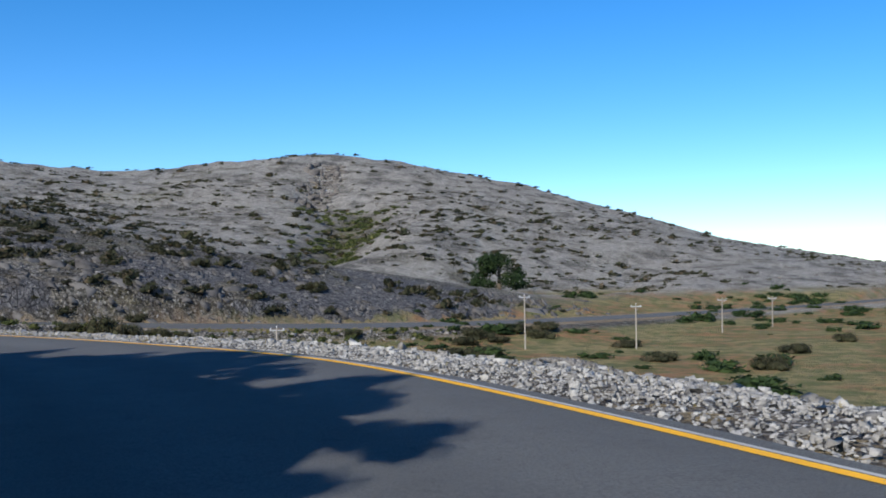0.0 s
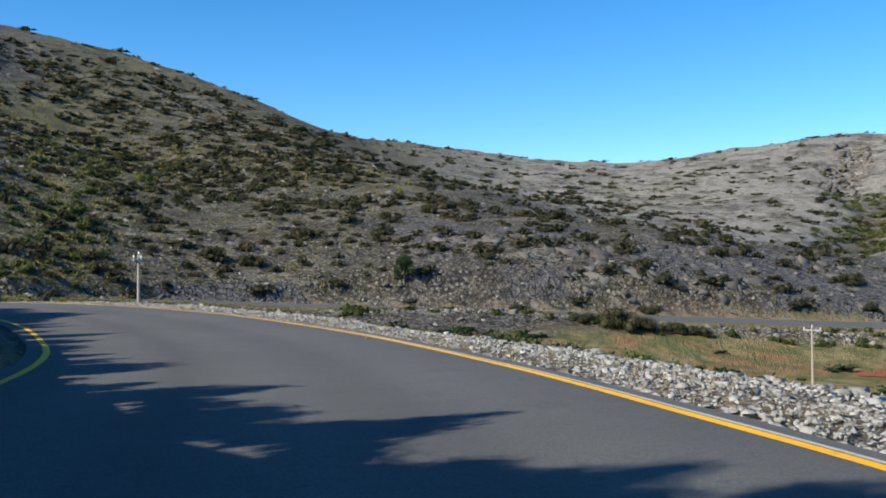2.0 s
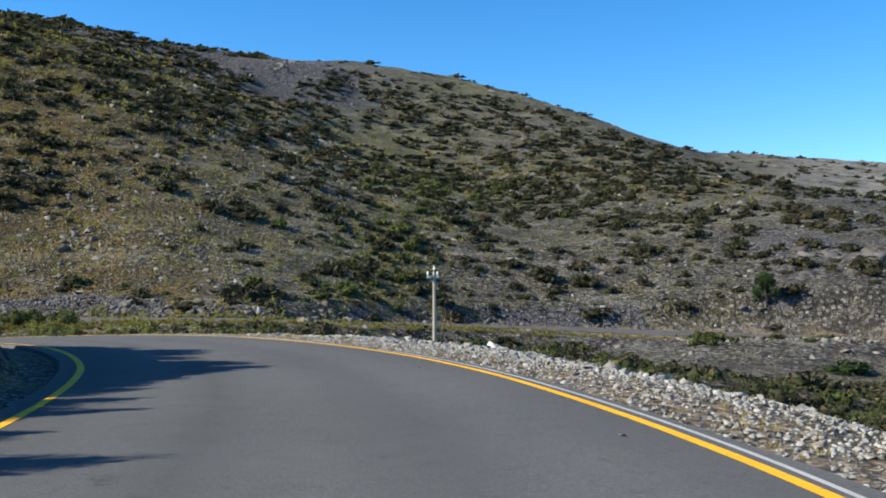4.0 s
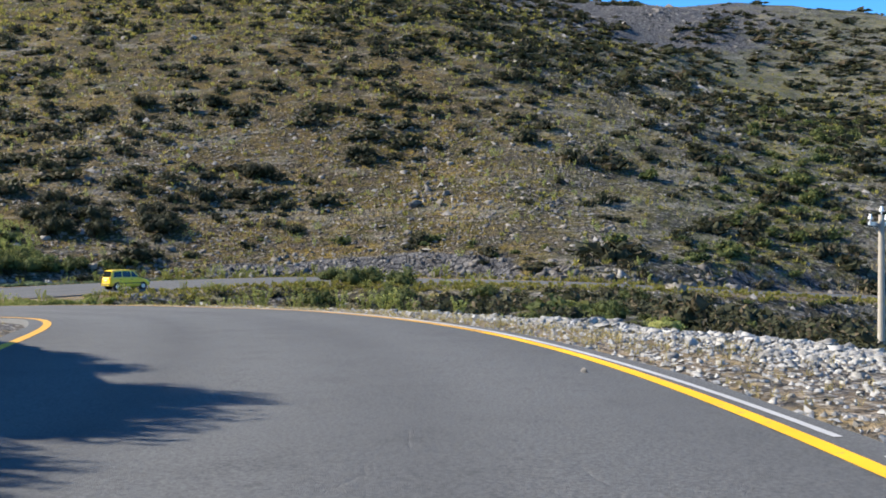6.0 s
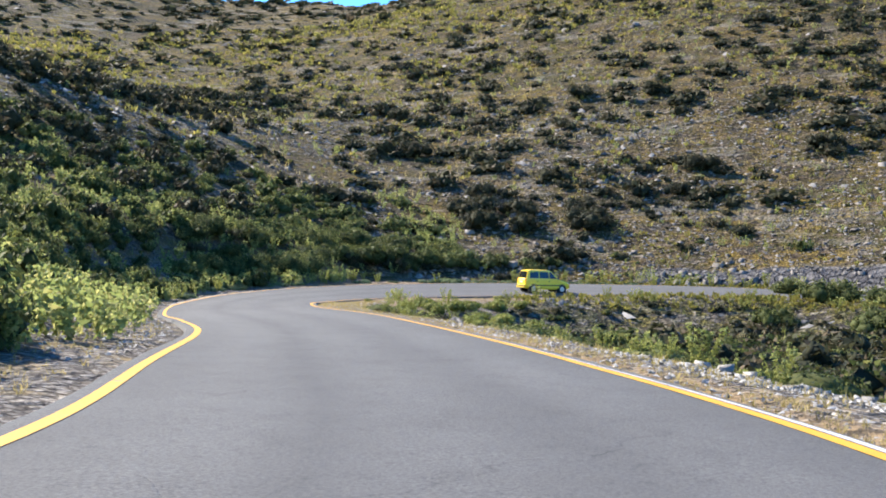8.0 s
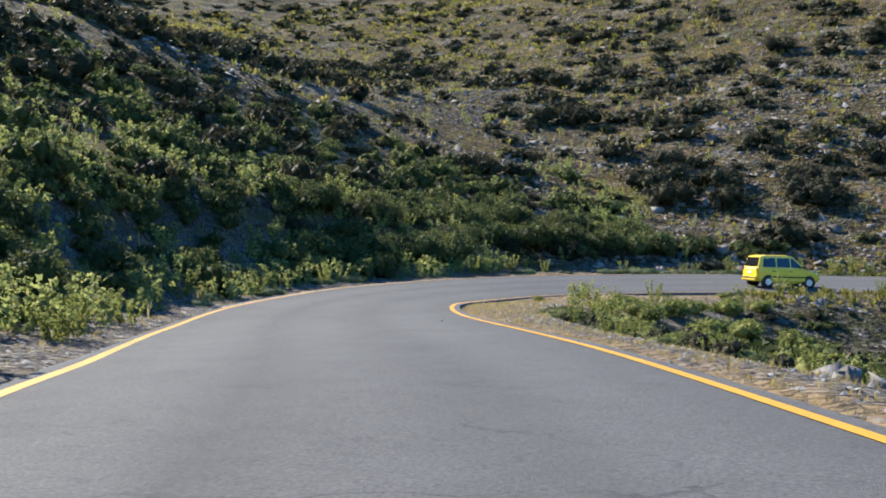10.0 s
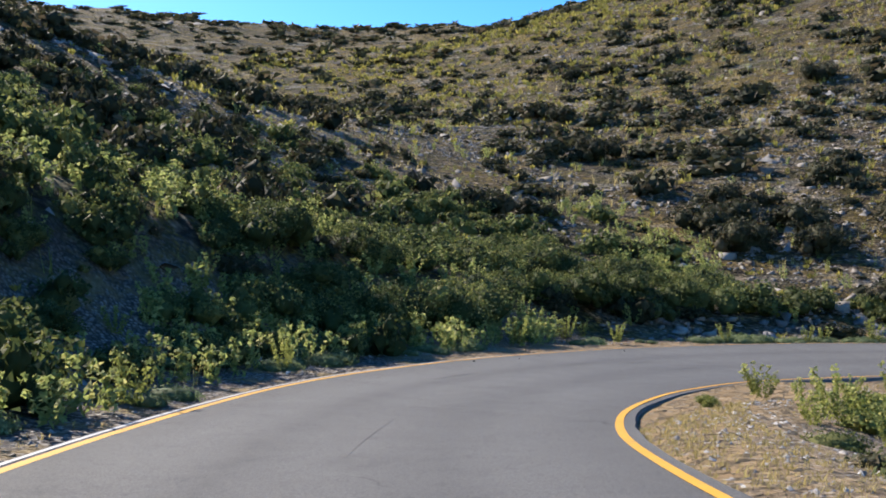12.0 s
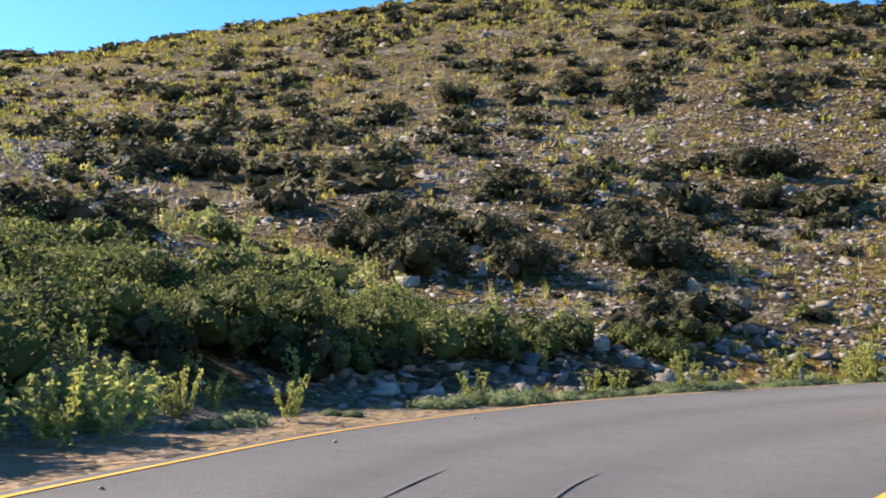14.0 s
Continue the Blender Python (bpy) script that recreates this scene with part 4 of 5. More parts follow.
def valley_scrub():
    # between the two stretches of road
    rng = rng_of(131)
    x, y = rng.uniform(-124, -25, 3600), rng.uniform(-20, 60, 3600)
    gap, _, row, inner = road_at(x, y)
    edge = np.where(row < BACK_FROM, np.where(x > -58, 8.5, 2.6), 2.6)
    ok = inner & (gap > edge) & ((y - 20) * 1.0 < 40) & (fbm(x, y, 9, 3, 132) > -0.55) & (np.hypot(x + 97, y + 17) > 7)
    x, y = x[ok], y[ok]
    kind = fbm(x, y, 13, 3, 133) + rng.normal(0, 0.25, len(x))
    gap, row = gap[ok], row[ok]
    size = rng.gamma(4, 0.19, len(x)).clip(0.3, 1.3) * (0.38 + 0.62 * ramp(gap, 3, 11))
    room = np.maximum(0.2, (-1.6 - land(x, y)) * 1.0)
    size = np.where(rng.random(len(x)) < 0.06, size, np.minimum(size, room))
    for name, mask, mat, label, shapes, flat in (
            ("dark_scrub", kind > -0.2, SHRUB_LEAF, "dark dense scrub in the dip between the roads", BUSHES_MID, (0.7, 1.1)),
            ("green_scrub", kind <= -0.2, GREEN_LEAF, "low green scrub in the dip between the roads", BUSHES_GREEN, (0.6, 1.0))):
        for close in (True, False):
            pick = mask & ((x > -86) == close)
            stuff(name, BUSHES_HALF if close else shapes, x[pick], y[pick], size[pick], mat, label, "scrub", 134 + len(name), flat, 1.5)
    # low scrub in the field
    x, y = ring_points(900, 55, 330, -28, 52, 141)
    ok = is_field(x, y) & (fbm(x, y, 34, 3, 142) > 0.02) & (np.hypot(x - KNOLL_XY[0], y - KNOLL_XY[1]) > 15)
    x, y = x[ok], y[ok]
    stuff("field_scrub", BUSHES_HALF, x, y, rng_of(143).gamma(3, 0.5, len(x)).clip(0.6, 2.8), TREE_LEAF, "low dark green bushes in the dry field", "scrub", 144, (0.5, 0.75), 2.0)


STONES = [stone_shape(200 + s) for s in range(9)]


def shard_shape(seed):
    """A sharp chip of rock showing four faces."""
    rng = rng_of(seed)
    v = np.array([(-0.5, -0.4, -0.15), (0.5, -0.35, -0.15), (0.45, 0.4, -0.15), (-0.4, 0.45, -0.15), (0.0, 0.0, 0.24)]) + rng.normal(0, 0.13, (5, 3))
    return v, np.array([(0, 1, 4), (1, 2, 4), (2, 3, 4), (3, 0, 4)])


SHARDS = [shard_shape(240 + s) for s in range(10)]


def loose_stones():
    x, y = ring_points(56000, 48, 200, 2, 185, 151)
    gap, _, row, inner = road_at(x, y)
    a = azimuth(x, y)
    lots = 0.35 + 0.65 * ramp(fbm(x, y, 16, 3, 152), -0.35, 0.35)
    lots = lots * (1 - 0.7 * ramp(a, 126, 138) * ramp(gap, 30, 12))
    ok = (gap > 1.4) & ~(inner & (row < BACK_FROM)) & ~is_field(x, y) & (rng_of(153).uniform(0, 1, len(x)) < lots)
    x, y = x[ok], y[ok]
    size = (0.16 + rng_of(154).pareto(2.6, len(x)) * 0.2).clip(0.16, 1.1)
    big = rng_of(150).random(len(x)) < 0.22
    stuff("hillside_stones", STONES, x[big], y[big], size[big] * 0.9, LIMESTONE, "grey limestone blocks strewn over the hillside", "stones", 149, (0.7, 1.2), 1.4, 0.0, 0.6, False)
    x, y, size = x[~big], y[~big], size[~big] * 0.8
    stuff("hillside_stones", SHARDS, x, y, size, LIMESTONE, "grey limestone blocks strewn over the hillside", "stones", 155, (0.7, 1.4), 1.5, 0.0, 0.3, False)
    rng = rng_of(146)
    x, y = rng.uniform(-175, -112, 15500), rng.uniform(-75, 25, 15500)
    gap, _, row, inner = road_at(x, y)
    ok = (gap > 1.6) & ~inner & (fbm(x, y, 9, 3, 147) > -0.25) & ((azimuth(x, y) < 130) | (gap > 22))
    x, y = x[ok], y[ok]
    stuff("hillside_stones", STONES, x, y, (0.14 + rng.pareto(3.0, len(x)) * 0.15).clip(0.12, 0.7), LIMESTONE, "grey limestone rubble on the slope above the hairpin", "stones", 148, (0.7, 1.2), 1.4, 0.0, 0.6, False)
    x, y = ring_points(16000, 200, 480, -10, 182, 156)
    x2, y2 = ring_points(5000, 165, 285, 52, 110, 150)
    x, y = np.concatenate([x, x2]), np.concatenate([y, y2])
    ok = ~is_field(x, y) & (fbm(x, y, 30, 3, 157) > -0.1)
    x, y = x[ok], y[ok]
    stuff("far_stones", SHARDS, x, y, (0.5 + rng_of(158).pareto(2.8, len(x)) * 0.4).clip(0.4, 2.4), LIMESTONE, "grey limestone blocks on the far slopes", "stones", 159, (0.6, 1.1), 1.6, 0.1, 0.3, False)


def edge_points(n, row0, row1, gap0, gap1, outer, seed, power=1.0):
    """Random places beside the road, between two rows and two distances from its painted edge."""
    rng = rng_of(seed)
    t = rng.uniform(row0, row1, n) * 14
    i = np.clip(t.astype(int), 0, len(ROAD) - 2)
    f = (t - i)[:, None]
    mid = ROAD_MID[i] * (1 - f) + ROAD_MID[i + 1] * f
    edge = (ROAD_OUT if outer else ROAD_IN)[i] * (1 - f) + (ROAD_OUT if outer else ROAD_IN)[i + 1] * f
    way = (edge - mid) / np.linalg.norm(edge - mid, axis=1)[:, None]
    d = gap0 + (gap1 - gap0) * rng.uniform(0, 1, n) ** power
    p = edge + way * d[:, None]
    gap, _, row, _ = road_at(p[:, 0], p[:, 1])
    ok = gap > min(gap0, 0.7) * 0.7
    return p[ok, 0], p[ok, 1]


def rubble():
    x, y = edge_points(40000, 2.6, 10.2, 0.45, 6.4, False, 161, 1.1)
    x2, y2 = edge_points(6500, 10.2, 12.4, 1.25, 4.6, False, 162)
    x, y = np.concatenate([x, x2]), np.concatenate([y, y2])
    gap, _, row, _ = road_at(x, y)
    bare = ramp(row / 14, 4.5, 6.0)
    ok = rng_of(160).uniform(0, 1, len(x)) < 1 - bare * (0.75 - 0.75 * ramp(gap, 0.9, 2.4))
    x, y, gap = x[ok], y[ok], gap[ok]
    size = (0.05 + rng_of(163).pareto(3.0, len(x)) * 0.034).clip(0.04, 0.19) * (0.6 + 0.5 * ramp(gap, 0.8, 4))
    stuff("rubble", STONES, x, y, size, RUBBLE, "pale broken limestone rubble along the road edge", "rubble", 164, (0.7, 1.3), 1.4, -0.02, 0.8, False)
    rng = rng_of(170)
    x, y = KNOLL_XY[0] + rng.normal(0, 5.5, 5200), KNOLL_XY[1] + rng.normal(0, 3.6, 5200)
    stuff("rubble", STONES, x, y, rng.uniform(0.12, 0.36, len(x)), LIMESTONE, "heap of grey limestone rubble below the road", "rubble", 171, (0.7, 1.3), 1.4, 0.0, 0.8, False)
    x, y = edge_points(5000, 2, 13.5, 0.36, 4.5, False, 165, 1.5)
    x2, y2 = edge_points(2200, 12, 24, 0.45, 3.0, True, 166)
    x3, y3 = edge_points(1300, 13.5, 24, 0.45, 3.5, False, 168)
    x, y = np.concatenate([x, x2, x3]), np.concatenate([y, y2, y3])
    stuff("gravel", SHARDS, x, y, rng_of(167).uniform(0.025, 0.085, len(x)), RUBBLE, "loose gravel on the road verge", "gravel", 169, (0.7, 1.2), 1.2, -0.1, 0.4, False)


def herb_shape(seed, leaves=11):
    """A leafy upright clump, as wide as tall."""
    rng = rng_of(seed)
    v, f = [], []
    for k in range(leaves):
        a, lean = rng.uniform(0, 6.28), rng.uniform(0.1, 0.75)
        foot = np.array([0.22 * math.cos(a), 0.22 * math.sin(a), rng.uniform(0.0, 0.3)])
        tip = foot + np.array([lean * math.cos(a) * 0.5, lean * math.sin(a) * 0.5, rng.uniform(0.35, 0.8)])
        b = a + rng.uniform(0.8, 2.3)
        w = np.array([math.cos(b), math.sin(b), 0]) * rng.uniform(0.09, 0.16)
        base = len(v)
        v += [foot, (foot + tip) / 2 + w, tip, (foot + tip) / 2 - w]
        f.append((base, base + 1, base + 2, base + 3))
    return np.array(v), np.array(f)


HERBS = [herb_shape(320 + s) for s in range(6)]


def herbs():
    """Yellow-green herbs among the stones of the slope and along the far road."""
    x, y = ring_points(36000, 58, 235, 52, 195, 331)
    gap, _, row, inner = road_at(x, y)
    a, r = azimuth(x, y), np.hypot(x - MIDDLE[0], y - MIDDLE[1])
    lots = (0.25 + 0.6 * ramp(a, 80, 98)) * (0.25 + 0.75 * ramp(fbm(x, y, 10, 3, 332) + 0.7 * fbm(x, y, 45, 2, 333), -0.25, 0.3)) * (0.55 + 0.45 * ramp(r, 60, 190))
    ok = (gap > 1.2) & ~inner & (row >= 14 * 17) & (rng_of(334).random(len(x)) < lots)
    x, y = x[ok], y[ok]
    size = rng_of(335).uniform(0.28, 0.75, len(x)) * np.where(np.hypot(x + 100, y + 22) < 48, 0.62, 1.0) * (1 + 0.5 * ramp(np.hypot(x - MIDDLE[0], y - MIDDLE[1]), 120, 220))
    stuff("slope_herbs", HERBS, x, y, size, HERB, "yellow-green herbs in tufts among the stones", "herbs", 336, (0.7, 1.2), 1.6, 0.02, 0.1, False)
    parts = [edge_points(1400, 21.2, 29, 0.6, 4.2, False, 341, 1.3), edge_points(700, 29, 34, 0.8, 6.0, False, 342), edge_points(600, 22.0, 28, 0.6, 2.4, True, 343, 1.2)]
    x, y = np.concatenate([p[0] for p in parts]), np.concatenate([p[1] for p in parts])
    stuff("verge_herbs", HERBS, x, y, rng_of(345).uniform(0.15, 0.5, len(x)), HERB, "yellow-green herbs along the road verge", "herbs", 346, (0.6, 1.1), 1.5, 0.02, 0.1, False)


def grass():
    tufts = [tuft_shape(300 + s) for s in range(6)]
    x, y = ring_points(12000, 40, 165, 70, 195, 171)
    gap, _, row, inner = road_at(x, y)
    ok = (gap > 0.8) & ~(inner & (row < 14 * 22.5)) & (fbm(x, y, 12, 3, 172) + 0.6 * fbm(x, y, 60, 2, 175) > -0.12)
    x, y = x[ok], y[ok]
    yellow = fbm(x, y, 40, 3, 173) + rng_of(174).normal(0, 0.3, len(x)) > -0.05
    size = rng_of(176).uniform(0.25, 0.7, len(x))
    stuff("dry_grass", tufts, x[yellow], y[yellow], size[yellow], STRAW, "tufts of dry yellow grass on the slope", "grass", 177, (0.8, 1.3), 1.5, 0, 0.1, False)
    stuff("green_grass", tufts, x[~yellow], y[~yellow], size[~yellow], GREEN_GRASS, "tufts of green grass and herbs on the slope", "grass", 178, (0.8, 1.3), 1.5, 0, 0.1, False)
    parts = [edge_points(5200, 9.6, 20.5, 0.26, 2.6, False, 181, 1.6), edge_points(2200, 20, 26, 0.5, 2.4, False, 182, 1.4), edge_points(1100, 20, 25, 0.5, 1.8, True, 183, 1.4),
             edge_points(900, 11, 17, 0.6, 2.5, True, 184), edge_points(160, 2, 9.5, 1.2, 3.5, False, 185), edge_points(700, 5.0, 10.4, 0.5, 2.4, False, 189)]
    rng = rng_of(188)
    px, py = rng.uniform(-116, -93, 700), rng.uniform(-19, -6, 700)
    g, _, rw, inn = road_at(px, py)
    ok = inn & (g > 0.5)
    x, y = np.concatenate([p[0] for p in parts] + [px[ok]]), np.concatenate([p[1] for p in parts] + [py[ok]])
    stuff("verge_grass", tufts, x, y, rng_of(186).uniform(0.06, 0.19, len(x)), STRAW, "dry straw-coloured grass along the road verge", "grass", 187, (0.3, 0.65), 1.8, 0, 0.15, False)


hillside_shrubs()
spur_shrubs()
valley_scrub()
loose_stones()
rubble()
herbs()
grass()


# ---------------------------------------------------------------- the far gully
gully_r = rng_of(195).uniform(300, 455, 230)
gully_a = np.radians(25.6 + rng_of(196).normal(0, 1.3, 230))
stuff("gully_scrub", BUSHES_MID, MIDDLE[0] - gully_r * np.sin(gully_a), MIDDLE[1] + gully_r * np.cos(gully_a), rng_of(197).uniform(0.9, 2.4, 230), GREEN_LEAF, "green scrub filling the gully of the far hill", "scrub", 198, (0.6, 1.0), 1.6)

def slab_shape(seed):
    """A leaning bed of rock with a broken top."""
    v, f = stone_shape(seed, True)
    v = v * np.array([1.0, 0.34, 1.5])
    lean = 0.55
    v = np.stack([v[:, 0] + 0.35 * v[:, 2], v[:, 1] * math.cos(lean) - v[:, 2] * math.sin(lean), v[:, 1] * math.sin(lean) + v[:, 2] * math.cos(lean)], 1)
    return v, f


SLABS = [slab_shape(250 + s) for s in range(7)]
sx, sy = edge_points(620, 31.2, 35.6, 1.2, 26.0, True, 251, 1.3)
thin = fbm(sx, sy, 13, 3, 252) > -0.15
sx, sy = sx[thin], sy[thin]
stuff("rock_slabs", SLABS, sx, sy, rng_of(253).gamma(3.0, 0.42, len(sx)).clip(0.5, 2.4), DARK_ROCK, "dark grey tilted slabs of bedded rock on the spur", "rocks", 254, (0.8, 1.3), 1.8, 0.1, 0.12)
sx, sy = edge_points(1700, 22.2, 31.0, 1.3, 4.4, True, 256, 1.3)
thin = fbm(sx, sy, 9, 3, 259) > -0.12
sx, sy = sx[thin], sy[thin]
stuff("cut_rocks", SLABS, sx, sy, rng_of(257).gamma(2.4, 0.14, len(sx)).clip(0.16, 0.75), DARK_ROCK, "grey broken rock of the road cut", "rocks", 258, (0.8, 1.5), 1.3, 0.0, 0.5, False)

# the stony bank below the far road
sx, sy = edge_points(2600, 30.5, 34.3, 3.0, 10.0, False, 261, 1.2)
stuff("bank_stones", STONES, sx, sy, (0.18 + rng_of(262).pareto(2.8, len(sx)) * 0.2).clip(0.15, 0.9), LIMESTONE, "grey broken stones on the bank below the far road", "stones", 263, (0.7, 1.2), 1.4, 0.0, 0.6, False)
sx, sy = edge_points(110, 30.5, 34.3, 3.6, 11.0, False, 264)
stuff("bank_scrub", BUSHES_HALF, sx, sy, rng_of(265).uniform(0.4, 1.3, len(sx)), GREEN_LEAF, "low green scrub on the bank below the far road", "scrub", 266, (0.6, 1.0), 1.5)

crag_r = rng_of(190).uniform(438, 545, 170)
crag_a = np.radians(28.3 + rng_of(191).choice([-0.8, -0.1, 0.7], 170) + rng_of(192).normal(0, 0.28, 170))
stuff("crag_rocks", STONES, MIDDLE[0] - crag_r * np.sin(crag_a), MIDDLE[1] + crag_r * np.cos(crag_a), rng_of(193).uniform(1.6, 4.6, 170), DARK_ROCK, "dark broken crag below the top of the far hill", "rocks", 194, (0.8, 1.5), 1.4, 0.1, 0.4, False)

# ---------------------------------------------------------------- single plants
NEAR_DARK = [mesh_of("shrub", *bush_shape(1900, 0.056, 400 + s, 0.62, 11), False) for s in range(3)]
NEAR_GREEN = [mesh_of("shrub", *bush_shape(1900, 0.056, 410 + s, 0.66, 11), False) for s in range(3)]
BIG_GREEN = [mesh_of("shrub", *bush_shape(5200, 0.036, 414 + s, 0.66, 14), False) for s in range(2)]
CUSHIONS = [mesh_of("cushion_plant", *cushion_shape(480, 0.072, 420 + s), False) for s in range(3)]
for group_meshes, material in ((NEAR_DARK, SHRUB_LEAF), (NEAR_GREEN, GREEN_LEAF), (BIG_GREEN, GREEN_LEAF), (CUSHIONS, CUSHION)):
    for me in group_meshes:
        me.materials.append(material)


def plant(name, meshes, x, y, size, tall, seed, label, category, group):
    rng = rng_of(seed)
    ob = new(name, meshes[int(rng.integers(0, len(meshes)))])
    z = float(land(np.array([x]), np.array([y]))[0])
    ob.location = (x, y, z - 0.04 * size)
    ob.rotation_euler = (0, 0, rng.uniform(0, 6.28))
    ob.scale = (size * rng.uniform(0.95, 1.25), size, size * tall)
    return tagged(ob, label, category, group)


# shrubs that stand out: x, y, radius
DARK_SHRUBS = [
    (-136.8, -34.3, 2.6), (-133.7, -31.4, 2.2), (-138.6, -30.0, 2.0), (-138.4, -22.5, 2.6), (-141.5, -25.0, 1.8), (-134.8, -27.5, 1.9), (-152.4, -52.5, 2.4), (-151.5, -42.2, 1.8), (-155.2, -17.0, 2.0),
    (-149.0, -17.5, 1.5), (-161.5, -5.8, 2.2), (-168.2, -65.6, 2.0), (-176.3, -40.8, 2.4), (-177.2, -30.8, 2.2), (-141.7, -36.3, 1.9), (-148.8, -31.1, 2.0), (-160.0, 85.7, 2.3),
    (-153.6, 66.3, 2.4), (-150.0, 71.8, 2.2), (-165.6, 116.0, 2.0), (-121.4, 147.8, 2.2), (-105.3, 162.4, 2.2), (-112.0, 120.7, 1.7), (-119.5, 100.7, 1.7)]
GREEN_SHRUBS = [
    (-96.0, -29.8, 1.3), (-98.4, -30.0, 1.5), (-101.0, -30.3, 1.6), (-103.8, -30.7, 1.9), (-106.4, -31.2, 1.9), (-108.9, -32.2, 1.6), (-113.5, -32.0, 1.6), (-115.8, -31.5, 1.9), (-118.0, -30.6, 1.9),
    (-120.4, -29.0, 1.8), (-122.6, -27.0, 1.7), (-124.6, -24.9, 1.3), (-112.5, -35.0, 2.0), (-116.5, -34.5, 2.1), (-120.5, -32.6, 2.0), (-124.2, -29.6, 1.8), (-104.5, -34.0, 1.8), (-99.5, -33.2, 1.7), (-125.1, -1.0, 1.3), (-119.5, 3.0, 1.6), (-117.5, 6.5, 1.5), (-115.0, 0.5, 1.4), (-112.0, 7.0, 1.6), (-109.0, 14.0, 1.0), (-32.2, 33.2, 1.35), (-35.0, 36.0, 1.2), (-38.7, 39.8, 1.7),
    (-43.5, 40.5, 1.1), (-34.0, 42.5, 1.0), (-105.5, 24.0, 1.0), (-99.0, 2.0, 0.9), (-94.0, 8.5, 0.9), (-87.0, 8.0, 0.8), (-82.5, 15.0, 0.8), (-76.5, 21.0, 0.8)]
FIELD_SHRUBS = [
    (-69.4, 121.3, 3.0), (-66.0, 119.0, 3.2), (-62.5, 118.5, 3.0), (-59.5, 117.0, 3.0), (-55.0, 115.0, 3.2), (-51.5, 113.5, 3.2), (-48.0, 112.0, 3.0), (-44.5, 110.0, 2.8), (-61.5, 133.9, 3.0), (-58.4, 136.0, 3.0),
    (-69.2, 159.8, 3.2), (-66.2, 171.6, 3.0), (-63.0, 178.7, 3.0), (-42.5, 163.0, 2.6), (-31.1, 137.6, 2.6), (-14.8, 129.0, 3.0), (-14.5, 154.4, 2.6), (-8.5, 177.4, 2.4),
    (-60.3, 111.9, 2.1), (-53.2, 104.9, 2.3), (-49.0, 105.8, 2.3), (-54.7, 127.9, 1.9), (-35.7, 88.7, 2.2), (-33.1, 88.0, 1.5), (-58.4, 139.9, 2.4), (-67.1, 150.5, 2.6),
    (-64.3, 158.1, 2.3), (-82.9, 139.2, 1.8), (-60.7, 169.1, 2.8), (-58.6, 106.1, 2.6), (-55.3, 109.5, 2.4), (-45.0, 101.0, 1.8), (-41.0, 98.5, 1.6)]
for k, (px, py, ps) in enumerate(FIELD_SHRUBS):
    plant("shrub", NEAR_DARK, px, py, ps, 0.7, 460 + k, "low dark green shrub in the dry field", "shrub", "field shrubs")
for k, (px, py, ps) in enumerate(((-99.3, 101.0, 2.7), (-97.6, 105.0, 2.2), (-96.2, 108.4, 1.8), (-94.6, 111.2, 1.6), (-102.3, 97.5, 1.6))):
    plant("shrub", NEAR_DARK, px, py, ps, 1.25 if k == 0 else 0.9, 2800 + k, "tall dark green shrub below the far road", "shrub", "field shrubs")
for k, (px, py, ps) in enumerate(DARK_SHRUBS):
    plant("shrub", NEAR_DARK, px, py, ps, 0.95, 500 + k, "dark rounded spiny shrub on stony ground", "shrub", "dark shrubs")
for k, (px, py, ps) in enumerate(GREEN_SHRUBS):
    plant("shrub", BIG_GREEN if px < -96 and py < -28 else NEAR_GREEN, px, py, ps, 1.5 if ps == 1.35 else 1.0, 540 + k, "dense green shrub beside the road", "shrub", "green shrubs")
qx, qy = edge_points(22, 5.4, 8.4, 6.6, 9.5, False, 615)
for k, (px, py) in enumerate(zip(qx, qy)):
    plant("shrub", NEAR_DARK, px, py, 0.7 + 0.5 * rng_of(640 + k).random(), 1.0, 2700 + k, "dark green shrub below the rubble bank", "shrub", "dip shrubs")
qx, qy = edge_points(60, 15.0, 22.3, 2.2, 8.0, True, 610)
keep = road_at(qx, qy)[0] > np.where(road_at(qx, qy)[2] > 14 * 18, 4.2, 1.6)
qx, qy = qx[keep], qy[keep]
for k, (px, py) in enumerate(zip(qx, qy)):
    plant("shrub", NEAR_GREEN, px, py, 0.45 + 0.75 * rng_of(620 + k).random(), 1.0, 700 + k, "bushy green shrub on the bank above the road", "shrub", "bank shrubs")
qx, qy = edge_points(90, 15.5, 22.5, 0.75, 3.4, True, 611)
for k, (px, py) in enumerate(zip(qx, qy)):
    plant("cushion_plant", CUSHIONS, px, py, 0.25 + 0.45 * rng_of(660 + k).random(), 1.0, 800 + k, "low grey-green cushion plant at the road edge", "plant", "cushion plants")
qx, qy = edge_points(190, 17.2, 22.4, 0.6, 2.6, True, 613, 1.2)
for k, (px, py) in enumerate(zip(qx, qy)):
    plant("cushion_plant", CUSHIONS, px, py, 0.2 + 0.3 * rng_of(2300 + k).random(), 1.05, 2400 + k, "low grey-green cushion plant at the road edge", "plant", "cushion plants")
DIP_CUSHIONS = [mesh_of("cushion_plant", *cushion_shape(520, 0.07, 424 + s), False) for s in range(3)]
for me, leaf in zip(DIP_CUSHIONS, (GREEN_LEAF, LIGHT_GREEN, GREEN_LEAF)):
    me.materials.append(leaf)
qx, qy = edge_points(190, 11.5, 17.5, 3.0, 15, False, 612)
